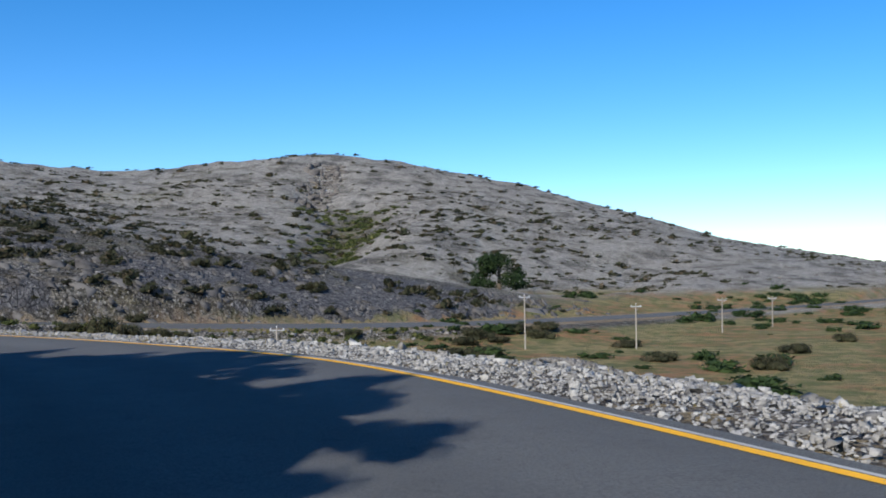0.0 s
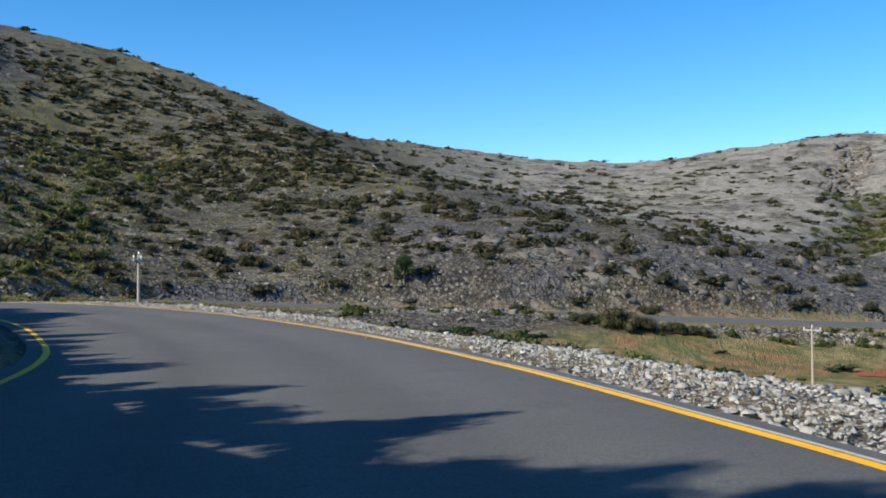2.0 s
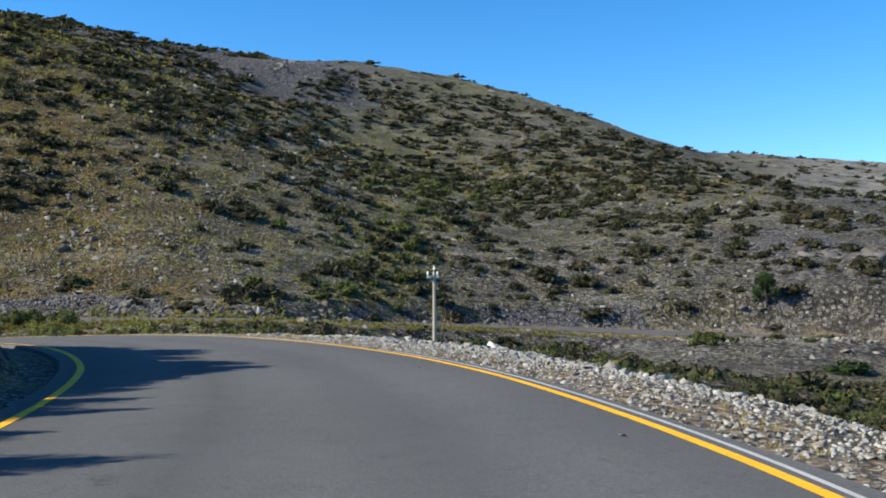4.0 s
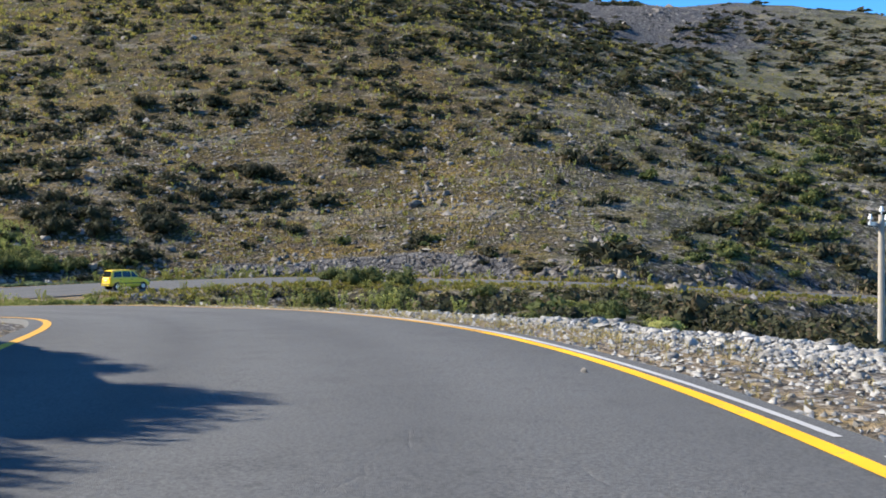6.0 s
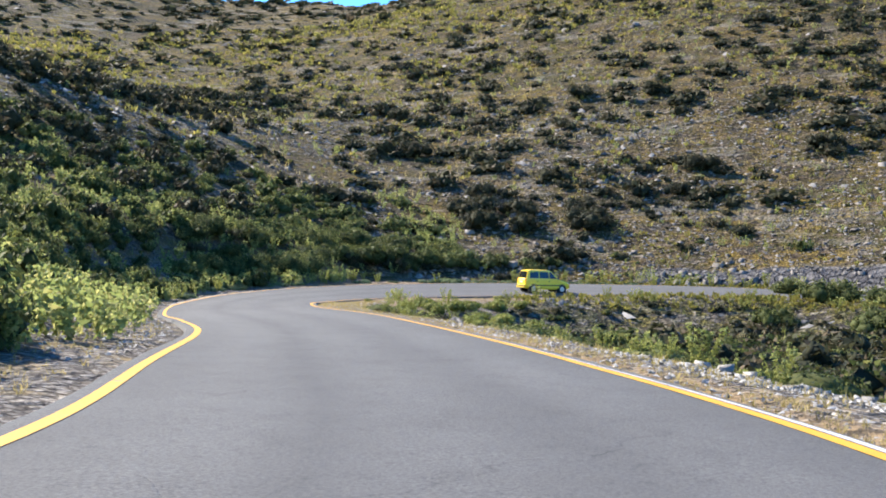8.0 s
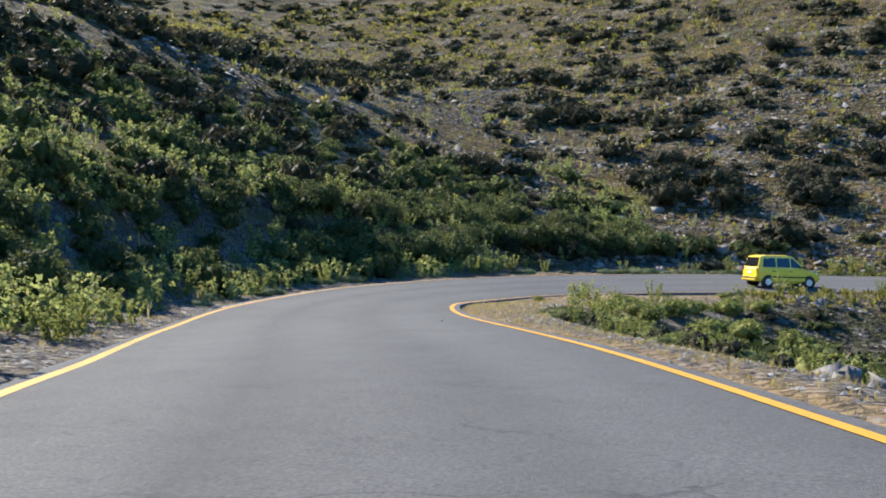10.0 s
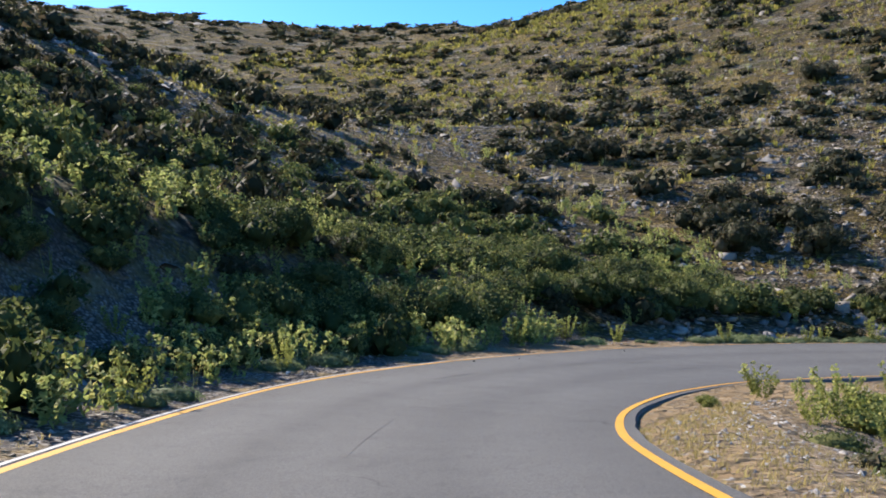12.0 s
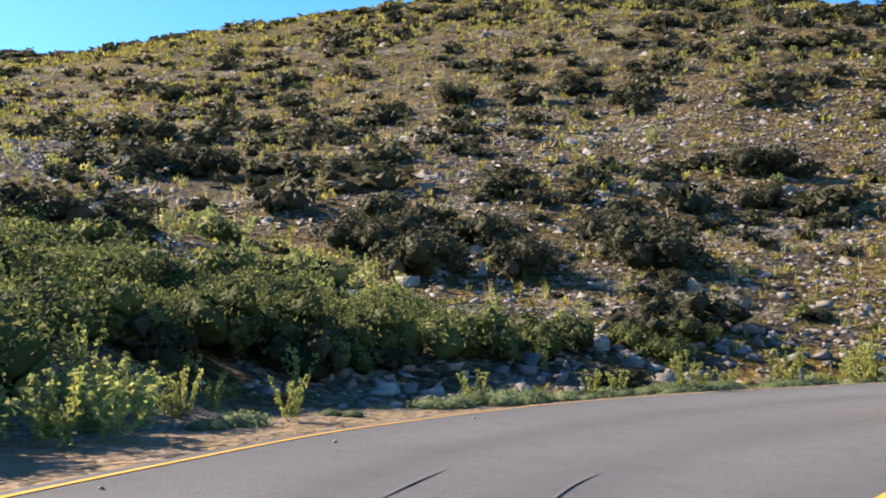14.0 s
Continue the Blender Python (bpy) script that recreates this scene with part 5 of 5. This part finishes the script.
for k, (px, py) in enumerate(zip(qx, qy)):
    plant("cushion_plant", DIP_CUSHIONS, px, py, 0.3 + 0.6 * rng_of(690 + k).random(), 1.0, 860 + k, "rounded green cushion shrub in the dip", "plant", "cushion plants")

SPURGES = []
for s in range(4):
    sv, sf, hv, hf = spurge_shape(430 + s)
    stems, heads = mesh_of("stems", sv, sf), mesh_of("flower_head", hv, hf)
    stems.materials.append(GREEN_GRASS), heads.materials.append(SPURGE)
    SPURGES.append((stems, heads))


def spurge(x, y, size, seed, label="tall yellow-green spurge plant with leafy stems"):
    rng = rng_of(seed)
    stems, heads = SPURGES[int(rng.integers(0, 4))]
    ob = new("spurge_plant", stems)
    ob.location = (x, y, float(land(np.array([x]), np.array([y]))[0]) - 0.03)
    ob.rotation_euler = (0, 0, rng.uniform(0, 6.28))
    ob.scale = (size * rng.uniform(0.8, 1.2), size * rng.uniform(0.8, 1.2), size)
    tagged(ob, label, "plant", "spurge plants")
    kid = new("flower_head", heads)
    kid.parent = ob
    tagged(kid, "", "", "", "stuff")
    return ob


for seed, args in enumerate((
        (70, 14.5, 20.0, 0.9, 7.0, True), (46, 20.0, 24.5, 0.8, 2.2, True), (34, 10.8, 16.0, 2.2, 5.0, False), (12, 17.6, 20.5, 3.5, 6.5, False),
        (22, 21.0, 25.5, 1.2, 4.0, False))):
    qx, qy = edge_points(*args, 900 + seed)
    for k, (px, py) in enumerate(zip(qx, qy)):
        spurge(px, py, rng_of(950 + 100 * seed + k).uniform(0.5, 1.15) * (0.6 if seed == 2 else 1.0), 1000 + 100 * seed + k)
spurge(-99.8, -17.5, 0.75, 1900)
spurge(-99.5, -17.3, 0.6, 1901)
LOW_BUSHES = [mesh_of("shrub", *bush_shape(1300, 0.07, 416 + s, 0.7, 9), False) for s in range(3)]
for me in LOW_BUSHES:
    me.materials.append(LIGHT_GREEN)
for k, (px, py, ps) in enumerate(((-96.3, -14.2, 0.6), (-98.4, -14.6, 0.75), (-97.6, -13.2, 0.9), (-100.2, -13.8, 0.85), (-102.3, -13.9, 0.8), (-104.9, -13.6, 0.9), (-99.3, -11.9, 1.0), (-101.8, -11.6, 1.0),
                                  (-94.6, -12.0, 0.6), (-95.6, -10.8, 0.8), (-97.4, -10.4, 0.9), (-106.8, -13.2, 0.7), (-103.6, -10.2, 1.0), (-93.4, -10.4, 0.6), (-107.4, -14.9, 0.4), (-96.6, -17.2, 0.3))):
    plant("shrub", LOW_BUSHES, px, py, ps, 0.85, 2600 + k, "low yellow-green bush on dry earth inside the hairpin", "shrub", "hairpin bushes")


# ---------------------------------------------------------------- trees
def limb_mesh(points, radii, sides=7):
    verts, faces = [], []
    for i, (p, r) in enumerate(zip(points, radii)):
        for j in range(sides):
            a = 2 * math.pi * j / sides
            verts.append((p[0] + r * math.cos(a), p[1] + r * math.sin(a), p[2]))
    for i in range(len(points) - 1):
        for j in range(sides):
            k = (j + 1) % sides
            faces.append((i * sides + j, i * sides + k, (i + 1) * sides + k, (i + 1) * sides + j))
    return np.array(verts), np.array(faces)


def tree_meshes(seed, leaves=2600, leaf=0.10):
    """A trunk with limbs and a crown of leaf clumps, about one metre tall for every metre of scale times four."""
    rng = rng_of(seed)
    tv, tf = limb_mesh([(0, 0, -0.2), (0.03, 0.0, 0.5), (0.0, 0.06, 1.1), (0.08, 0.02, 1.9), (0.05, 0.05, 2.9)], [0.2, 0.15, 0.125, 0.09, 0.04])
    clumps = [(0, 0, 3.1, 0.75)]
    for k in range(11):
        a, h = rng.uniform(0, 6.28), rng.uniform(0.7, 3.1)
        d = (1.35 - 0.32 * h) * rng.uniform(0.65, 1.15) + 0.25
        end = (d * math.cos(a), d * math.sin(a), h + 0.35)
        lv, lf = limb_mesh([(0.02, 0.02, h - 0.25), (end[0] * 0.5, end[1] * 0.5, h + 0.1), end], [0.065, 0.045, 0.015], 5)
        tf = np.vstack([tf, lf + len(tv)])
        tv = np.vstack([tv, lv])
        clumps.append((*end, rng.uniform(0.42, 0.72)))
    c = np.array(clumps)
    share = c[:, 3] ** 2
    pick = rng.choice(len(c), leaves, p=share / share.sum())
    way = rng.normal(size=(leaves, 3))
    way /= np.linalg.norm(way, axis=1)[:, None]
    at = c[pick, :3] + way * (c[pick, 3] * rng.uniform(0.45, 1.12, leaves))[:, None]
    lv, lf = leaf_quads(at, way, leaf, rng, 1.6, 0.9)
    return mesh_of("trunk", tv, tf, True), mesh_of("crown", lv, lf)


TREES = [tree_meshes(1300 + s, 3600, 0.14) for s in range(3)]
for trunk, crown in TREES:
    trunk.materials.append(BARK), crown.materials.append(TREE_LEAF)


def tree(x, y, tall, wide, seed, label):
    trunk, crown = TREES[seed % 3]
    ob = new("oak_tree", None)
    ob.location = (x, y, float(land(np.array([x]), np.array([y]))[0]) - 0.05)
    ob.rotation_euler = (0, 0, seed * 1.7)
    ob.scale = (wide / 3.4, wide / 3.4, tall / 3.85)
    tagged(ob, label, "tree", "oak trees")
    for me in (trunk, crown):
        kid = new(me.name.split(".")[0], me)
        kid.parent = ob
    return ob


# on the crest of the bank inside the bend
for k in range(52):
    rng = rng_of(2100 + k)
    i = int(14 * (1.9 + 8.3 * (k + 0.6 * rng.random()) / 52))
    way = (ROAD_OUT[i] - ROAD_IN[i]) / np.linalg.norm(ROAD_OUT[i] - ROAD_IN[i])
    p = ROAD_OUT[i] + way * (3.3 + 0.9 * rng.random())
    wide = 0.45 + 0.35 * rng.random()
    tall = {3: 0.7, 4: 0.8, 5: 1.0, 8: 0.75, 9: 0.6, 10: 2.1, 11: 1.6, 12: 1.5}.get(k, 0.6 + 1.5 * rng.random() ** 1.5)
    plant("shrub", NEAR_GREEN, p[0], p[1], wide, tall / wide, 2160 + k, "dense upright shrub on the bank inside the bend", "shrub", "bend shrubs").location.z -= 0.22
tree(-104.4, 259.0, 13.5, 17.0, 31, "large dark green oak at the foot of the hill")
tree(-134.6, 90.3, 4.6, 3.6, 32, "small dark tree on the slope above the road")


# ---------------------------------------------------------------- rocks
ROCKS = [mesh_of("rock", *stone_shape(1400 + s, True)) for s in range(6)]
DARK_ROCKS = [mesh_of("rock", *stone_shape(1410 + s, True)) for s in range(5)]
PALE_ROCKS = [mesh_of("rock", *stone_shape(1420 + s, True)) for s in range(3)]
for me in ROCKS:
    me.materials.append(LIMESTONE)
for me in DARK_ROCKS:
    me.materials.append(DARK_ROCK)
for me in PALE_ROCKS:
    me.materials.append(PALE)


def rock(meshes, x, y, size, seed, label, group, tall=1.0):
    rng = rng_of(seed)
    ob = new("rock", meshes[int(rng.integers(0, len(meshes)))])
    ob.location = (x, y, float(land(np.array([x]), np.array([y]))[0]) + 0.04 * size * tall)
    ob.rotation_euler = (rng.normal(0, 0.25), rng.normal(0, 0.25), rng.uniform(0, 6.28))
    ob.scale = (size, size, size * tall)
    return tagged(ob, label, "rock", group)


for seed, (count, r0, r1, g0, g1, s0, s1, tall) in enumerate((
        (110, 22.2, 28.2, 1.3, 3.4, 0.35, 0.95, 1.0), (44, 29.5, 35.2, 2.0, 14.0, 0.4, 1.1, 0.8), (90, 20.3, 22.6, 2.4, 7.0, 0.22, 0.6, 1.0))):
    qx, qy = edge_points(count, r0, r1, g0, g1, True, 1450 + seed)
    for k, (px, py) in enumerate(zip(qx, qy)):
        rock(DARK_ROCKS if seed == 1 or k % 4 else ROCKS, px, py, rng_of(1460 + 200 * seed + k).uniform(s0, s1), 1500 + 100 * seed + k, "grey fractured limestone block in the cut beside the road", "road cut rocks", tall)
qx, qy = edge_points(30, 2.5, 10.5, 2.8, 6.0, False, 1455)
for k, (px, py) in enumerate(zip(qx, qy)):
    rock(ROCKS, px, py, rng_of(1800 + k).uniform(0.18, 0.34), 1850 + k, "angular grey stone lying among the roadside rubble", "roadside stones", 1.0)
for k, (px, py) in enumerate(((-148.6, 5.1), (-150.2, 6.4), (-147.0, 3.4), (-149.6, 3.0), (-146.5, 6.6), (-151.8, 4.2))):
    rock(DARK_ROCKS, px, py, 0.9 + 0.2 * (k % 3), 1950 + k, "grey limestone outcrop on the slope", "outcrop rocks", 1.1)
rock(PALE_ROCKS, -49.4, 25.1, 0.5, 1967, "nearly white limestone boulder on the rubble bank", "pale boulders")
rock(PALE_ROCKS, -50.1, 25.3, 0.42, 1964, "nearly white limestone boulder on the rubble bank", "pale boulders")
for k, (px, py, ps) in enumerate(((-77.0, 0.4, 0.42), (-77.5, 0.1, 0.3), (-76.6, 0.9, 0.26))):
    rock(ROCKS, px, py, ps, 1970 + k, "grey boulder in the grass beside the road", "verge boulders")
rock(PALE_ROCKS, -10.3, 17.6, 0.36, 1963, "pale limestone block at the edge of the rubble", "pale boulders", 1.3)


# stones that rolled onto the asphalt
for k, (row, f) in enumerate(((18.55, 0.90), (18.75, 0.93), (18.2, 0.94), (19.6, 0.90), (8.2, 0.12), (7.2, 0.08), (9.4, 0.07), (6.4, 0.05), (14.8, 0.12), (20.3, 0.92))):
    i = int(14 * row)
    spot = ROAD_IN[i] * (1 - f) + ROAD_OUT[i] * f
    ob = new("stone", ROCKS[k % 6])
    ob.location = (spot[0], spot[1], ROAD_ZI[i] * (1 - f) + ROAD_ZO[i] * f + 0.014)
    ob.rotation_euler = (0, 0, 1.3 * k)
    ob.scale = (0.045 + 0.008 * (k % 4),) * 3
    tagged(ob, "small dark stone lying on the asphalt", "stone", "stones on the road")


# ---------------------------------------------------------------- power poles
def tube(bm, a, b, ra, rb, sides=10):
    a, b = Vector(a), Vector(b)
    m = Matrix.Translation((a + b) / 2) @ (b - a).to_track_quat("Z", "Y").to_matrix().to_4x4()
    bmesh.ops.create_cone(bm, cap_ends=True, segments=sides, radius1=ra, radius2=rb, depth=(b - a).length, matrix=m)


def block(bm, size, at, turn=None):
    m = Matrix.Translation(at)
    if turn is not None:
        m = m @ turn
    return bmesh.ops.create_cube(bm, size=1, matrix=m @ Matrix.Diagonal((*size, 1)))["verts"]


def power_pole(x, y, top, turn, lean=0.0, arm=1.8):
    ground = float(land(np.array([x]), np.array([y]))[0])
    h = top - ground
    ob = new("power_pole", None)
    ob.location = (x, y, ground)
    ob.rotation_euler = (0, radians(lean), radians(turn))
    tagged(ob, "weathered grey wooden power pole with a short crossarm", "pole", "power poles")
    bm = bmesh.new()
    tube(bm, (0, 0, -0.4), (0, 0, h), 0.125, 0.085, 12)
    part("post", bm, POLE_WOOD, ob)
    bm = bmesh.new()
    block(bm, (arm, 0.10, 0.12), (0, 0.11, h - 0.28))
    bmesh.ops.bevel(bm, geom=bm.edges[:], offset=0.012, segments=1, affect="EDGES")
    part("crossarm", bm, IRON, ob, "galvanised iron crossarm")
    for sx in (-1, 1):
        bm = bmesh.new()
        tube(bm, (sx * arm / 3, 0.11, h - 0.3), (0, 0.11, h - 0.3 - arm / 3), 0.02, 0.02, 6)
        part("brace", bm, IRON, ob)
    for sx in (-0.43 * arm, 0.0, 0.43 * arm):
        bm = bmesh.new()
        up = h + 0.02 if sx == 0 else h - 0.22
        tube(bm, (sx, 0.11 if sx else 0, up), (sx, 0.11 if sx else 0, up + 0.10), 0.02, 0.02, 6)
        tube(bm, (sx, 0.11 if sx else 0, up + 0.08), (sx, 0.11 if sx else 0, up + 0.15), 0.07, 0.06, 10)
        tube(bm, (sx, 0.11 if sx else 0, up + 0.15), (sx, 0.11 if sx else 0, up + 0.24), 0.055, 0.03, 10)
        part("insulator", bm, PORCELAIN, ob, "white porcelain insulator")
    return ob


for px, py, top, turn, lean in ( (-66.7, 95.0, -5.7, 20, 0), (-56.6, 151.2, -3.6, 15, -0.4), (-40.2, 160.0, -5.4, 10, 0), (-32.3, 197.0, -5.6, 10, 0.5), (-24.7, 213.6, -5.8, 10, 0)):
    power_pole(px, py, top, turn, lean)
power_pole(-71.4, 29.1, 1.75, 120, 0.6, 0.8)


# ---------------------------------------------------------------- small things in the field
def marker_post(x, y):
    ob = new("marker_post", None)
    ob.location = (x, y, float(land(np.array([x]), np.array([y]))[0]))
    tagged(ob, "short white marker post with an orange foot in the field", "post")
    bm = bmesh.new()
    tube(bm, (0, 0, 0.3), (0, 0, 1.25), 0.09, 0.08, 10)
    part("post", bm, PORCELAIN, ob)
    bm = bmesh.new()
    tube(bm, (0, 0, -0.1), (0, 0, 0.3), 0.16, 0.11, 10)
    part("foot", bm, plain("orange_foot", (0.55, 0.20, 0.05), 0.8), ob, "orange foot")


marker_post(-60.5, 129.7)
TROUGH_WOOD = plain("red_brown_boards", (0.16, 0.055, 0.035), 0.85, scale=5)


def trough(x, y, turn, seed):
    """A long low box of boards, open above."""
    ob = new("feed_trough", None)
    ob.location = (x, y, float(land(np.array([x]), np.array([y]))[0]))
    ob.rotation_euler = (0, 0, radians(turn))
    tagged(ob, "low red-brown wooden feed trough on bare soil", "trough", "feed troughs")
    length = rng_of(seed).uniform(1.5, 2.1)
    for name, size, at in (("board", (length, 0.06, 0.34), (0, 0.24, 0.27)), ("board", (length, 0.06, 0.34), (0, -0.24, 0.27)), ("end_board", (0.06, 0.54, 0.34), (length / 2, 0, 0.27)),
                           ("end_board", (0.06, 0.54, 0.34), (-length / 2, 0, 0.27)), ("bottom", (length, 0.44, 0.05), (0, 0, 0.14)), ("leg", (0.08, 0.46, 0.12), (length * 0.35, 0, 0.05)), ("leg", (0.08, 0.46, 0.12), (-length * 0.35, 0, 0.05))):
        bm = bmesh.new()
        block(bm, size, at)
        bmesh.ops.bevel(bm, geom=bm.edges[:], offset=0.01, segments=1, affect="EDGES")
        part(name, bm, TROUGH_WOOD, ob)


for k in range(13):
    i, j = k % 7, k // 7
    trough(-72.0 + 1.9 * i + 0.6 * j + 0.3 * math.sin(k * 5), 113.0 + 1.0 * i + 3.2 * j, 28 + 8 * math.sin(k * 3), 2000 + k)


# ---------------------------------------------------------------- the yellow car
def car_paint():
    m = Nodes("yellow_car_paint")
    c = m.mix(m.noise(1.2, 4), (0.82, 0.55, 0.015), (0.88, 0.61, 0.03))
    m.done(c, 0.3, spec=0.5)
    m.bsdf.inputs["Coat Weight"].default_value = 0.5
    return m.mat


def loft(sections, close=True):
    """A skin over rings of equal length."""
    bm = bmesh.new()
    rings = [[bm.verts.new(p) for p in s] for s in sections]
    n = len(rings[0])
    for a, b in zip(rings, rings[1:]):
        for j in range(n):
            bm.faces.new((a[j], a[(j + 1) % n], b[(j + 1) % n], b[j]))
    if close:
        bm.faces.new(rings[0][::-1]), bm.faces.new(rings[-1])
    bmesh.ops.recalc_face_normals(bm, faces=bm.faces[:])
    return bm


def build_car(x, y, z, turn, pitch=0.0):
    car = new("yellow_car", None)
    car.location, car.rotation_euler = (x, y, z), (0, pitch, turn)
    tagged(car, "small tall yellow hatchback car on the far road", "car")
    paint, glass = car_paint(), glass_material()
    black, rubber = plain("black_plastic", (0.02, 0.02, 0.021), 0.55), plain("tyre_rubber", (0.018, 0.018, 0.018), 0.9)
    silver, red = plain("wheel_silver", (0.45, 0.45, 0.46), 0.35, 0.8), plain("red_lamp", (0.45, 0.02, 0.015), 0.2)
    clear, bar = plain("clear_lamp", (0.7, 0.7, 0.68), 0.12), plain("plate_white", (0.62, 0.62, 0.6), 0.5)
    # x forward, rings of one section: sill, waist, top
    stations = [(-1.72, 0.42, 0.66, 0.88, 0.60), (-1.66, 0.30, 0.74, 0.96, 0.70), (-1.2, 0.24, 0.755, 0.98, 0.73), (-0.3, 0.22, 0.76, 0.96, 0.735), (0.55, 0.22, 0.76, 0.93, 0.73), (0.95, 0.23, 0.755, 0.90, 0.70),
                (1.45, 0.26, 0.73, 0.80, 0.62), (1.70, 0.32, 0.66, 0.70, 0.52), (1.76, 0.42, 0.56, 0.62, 0.46)]
    sections = []
    for sx, sill, wide, waist, topw in stations:
        ring = [(-wide * 0.86, sill), (wide * 0.86, sill), (wide, sill + 0.14), (wide, waist - 0.12), (topw, waist), (-topw, waist), (-wide, waist - 0.12), (-wide, sill + 0.14)]
        sections.append([(sx, a, b) for a, b in ring])
    bm = loft(sections)
    bmesh.ops.bevel(bm, geom=bm.edges[:], offset=0.02, segments=2, affect="EDGES")
    body = part("body", bm, paint, car)
    cabin = [(-1.64, 0.93, 0.70, 1.00, 0.69), (-1.50, 0.93, 0.715, 1.50, 0.585), (-1.2, 0.93, 0.72, 1.56, 0.60), (0.0, 0.92, 0.72, 1.57, 0.60), (0.30, 0.91, 0.715, 1.50, 0.585), (0.93, 0.90, 0.69, 0.95, 0.68)]
    sections = [[(sx, -lw, lo), (sx, lw, lo), (sx, hw, hi), (sx, hw * 0.7, hi + 0.03), (sx, -hw * 0.7, hi + 0.03), (sx, -hw, hi)] for sx, lo, lw, hi, hw in cabin]
    bm = loft(sections)
    bmesh.ops.bevel(bm, geom=bm.edges[:], offset=0.018, segments=2, affect="EDGES")
    part("roof", bm, paint, car)

    def pane(name, corners, parent=car):
        pts = [Vector(c) for c in corners]
        nor = (pts[1] - pts[0]).cross(pts[2] - pts[0]).normalized()
        b = bmesh.new()
        low, high = [b.verts.new(p - nor * 0.01) for p in pts], [b.verts.new(p + nor * 0.012) for p in pts]
        b.faces.new(high), b.faces.new(low[::-1])
        n = len(pts)
        for j in range(n):
            b.faces.new((low[j], low[(j + 1) % n], high[(j + 1) % n], high[j]))
        return part(name, b, glass, parent, "dark tinted window")

    pane("rear_window", ((-1.645, 0.60, 1.02), (-1.525, 0.52, 1.46), (-1.525, -0.52, 1.46), (-1.645, -0.60, 1.02)))
    pane("windscreen", ((0.90, -0.62, 0.98), (0.345, -0.53, 1.47), (0.345, 0.53, 1.47), (0.90, 0.62, 0.98)))
    for s in (-1, 1):
        def flip(c):
            return [(a, s * b, d) for a, b, d in (c if s < 0 else c[::-1])]
        pane("side_window", flip(((-1.42, 0.722, 1.0), (-0.72, 0.726, 1.0), (-0.72, 0.612, 1.45), (-1.32, 0.602, 1.45))))
        pane("side_window", flip(((-0.64, 0.726, 1.0), (0.05, 0.724, 1.0), (0.05, 0.612, 1.45), (-0.64, 0.613, 1.45))))
        pane("side_window", flip(((0.12, 0.722, 1.0), (0.72, 0.704, 0.99), (0.27, 0.606, 1.43), (0.12, 0.612, 1.45))))
        for door, x0, x1 in (("rear_door", -0.98, -0.08), ("front_door", -0.06, 0.90)):
            b = bmesh.new()
            block(b, (x1 - x0, 0.03, 0.56), ((x0 + x1) / 2, s * 0.752, 0.60))
            bmesh.ops.bevel(b, geom=b.edges[:], offset=0.012, segments=2, affect="EDGES")
            d = part(door, b, paint, car)
            b = bmesh.new()
            block(b, (0.16, 0.04, 0.035), (x0 + 0.14, s * 0.775, 0.80))
            bmesh.ops.bevel(b, geom=b.edges[:], offset=0.01, segments=1, affect="EDGES")
            part("door_handle", b, black, d, "black door handle")
        b = bmesh.new()
        block(b, (2.05, 0.03, 0.07), (-0.05, s * 0.772, 0.52))
        part("side_strip", b, black, car, "black rubbing strip")
        b = bmesh.new()
        block(b, (0.10, 0.18, 0.13), (0.74, s * 0.84, 1.02))
        bmesh.ops.bevel(b, geom=b.edges[:], offset=0.03, segments=2, affect="EDGES")
        part("wing_mirror", b, black, car)
        b = bmesh.new()
        block(b, (0.06, 0.15, 0.30), (-1.685, s * 0.60, 0.80))
        bmesh.ops.bevel(b, geom=b.edges[:], offset=0.015, segments=2, affect="EDGES")
        part("tail_light", b, red, car, "red tail light")
        b = bmesh.new()
        block(b, (0.10, 0.26, 0.14), (1.66, s * 0.46, 0.66))
        bmesh.ops.bevel(b, geom=b.edges[:], offset=0.03, segments=2, affect="EDGES")
        part("headlight", b, clear, car, "clear glass headlight")
        for wx in (-1.12, 1.10):
            b = bmesh.new()
            tube(b, (wx, s * 0.60, 0.28), (wx, s * 0.765, 0.28), 0.34, 0.34, 20)
            part("wheel_arch", b, black, car)
            b = bmesh.new()
            tube(b, (wx, s * 0.60, 0.27), (wx, s * 0.775, 0.27), 0.27, 0.27, 24)
            bmesh.ops.bevel(b, geom=[e for e in b.edges if e.calc_face_angle(0) > 1], offset=0.03, segments=2, affect="EDGES")
            w = part("tyre", b, rubber, car)
            b = bmesh.new()
            tube(b, (wx, s * 0.74, 0.27), (wx, s * 0.785, 0.27), 0.175, 0.165, 20)
            part("rim", b, silver, w, "silver wheel rim")
    for name, bx, wide in (("rear_bumper", -1.70, 1.40), ("front_bumper", 1.70, 1.16)):
        b = bmesh.new()
        block(b, (0.20, wide, 0.24), (bx, 0, 0.42))
        bmesh.ops.bevel(b, geom=b.edges[:], offset=0.05, segments=3, affect="EDGES")
        bumper = part(name, b, paint, car)
        b = bmesh.new()
        block(b, (0.04, wide * 0.96, 0.07), (bx + (-0.09 if bx < 0 else 0.09), 0, 0.46))
        part("bumper_strip", b, black, bumper, "black bumper strip")
    b = bmesh.new()
    block(b, (0.02, 0.44, 0.11), (-1.735, 0, 0.72))
    part("number_plate", b, bar, car, "blank white number plate")
    return car


CAR_AT = (-114.8, -15.4)
build_car(*CAR_AT, float(road_at(*np.array(CAR_AT)[:, None])[1][0]) + 0.005, radians(143))
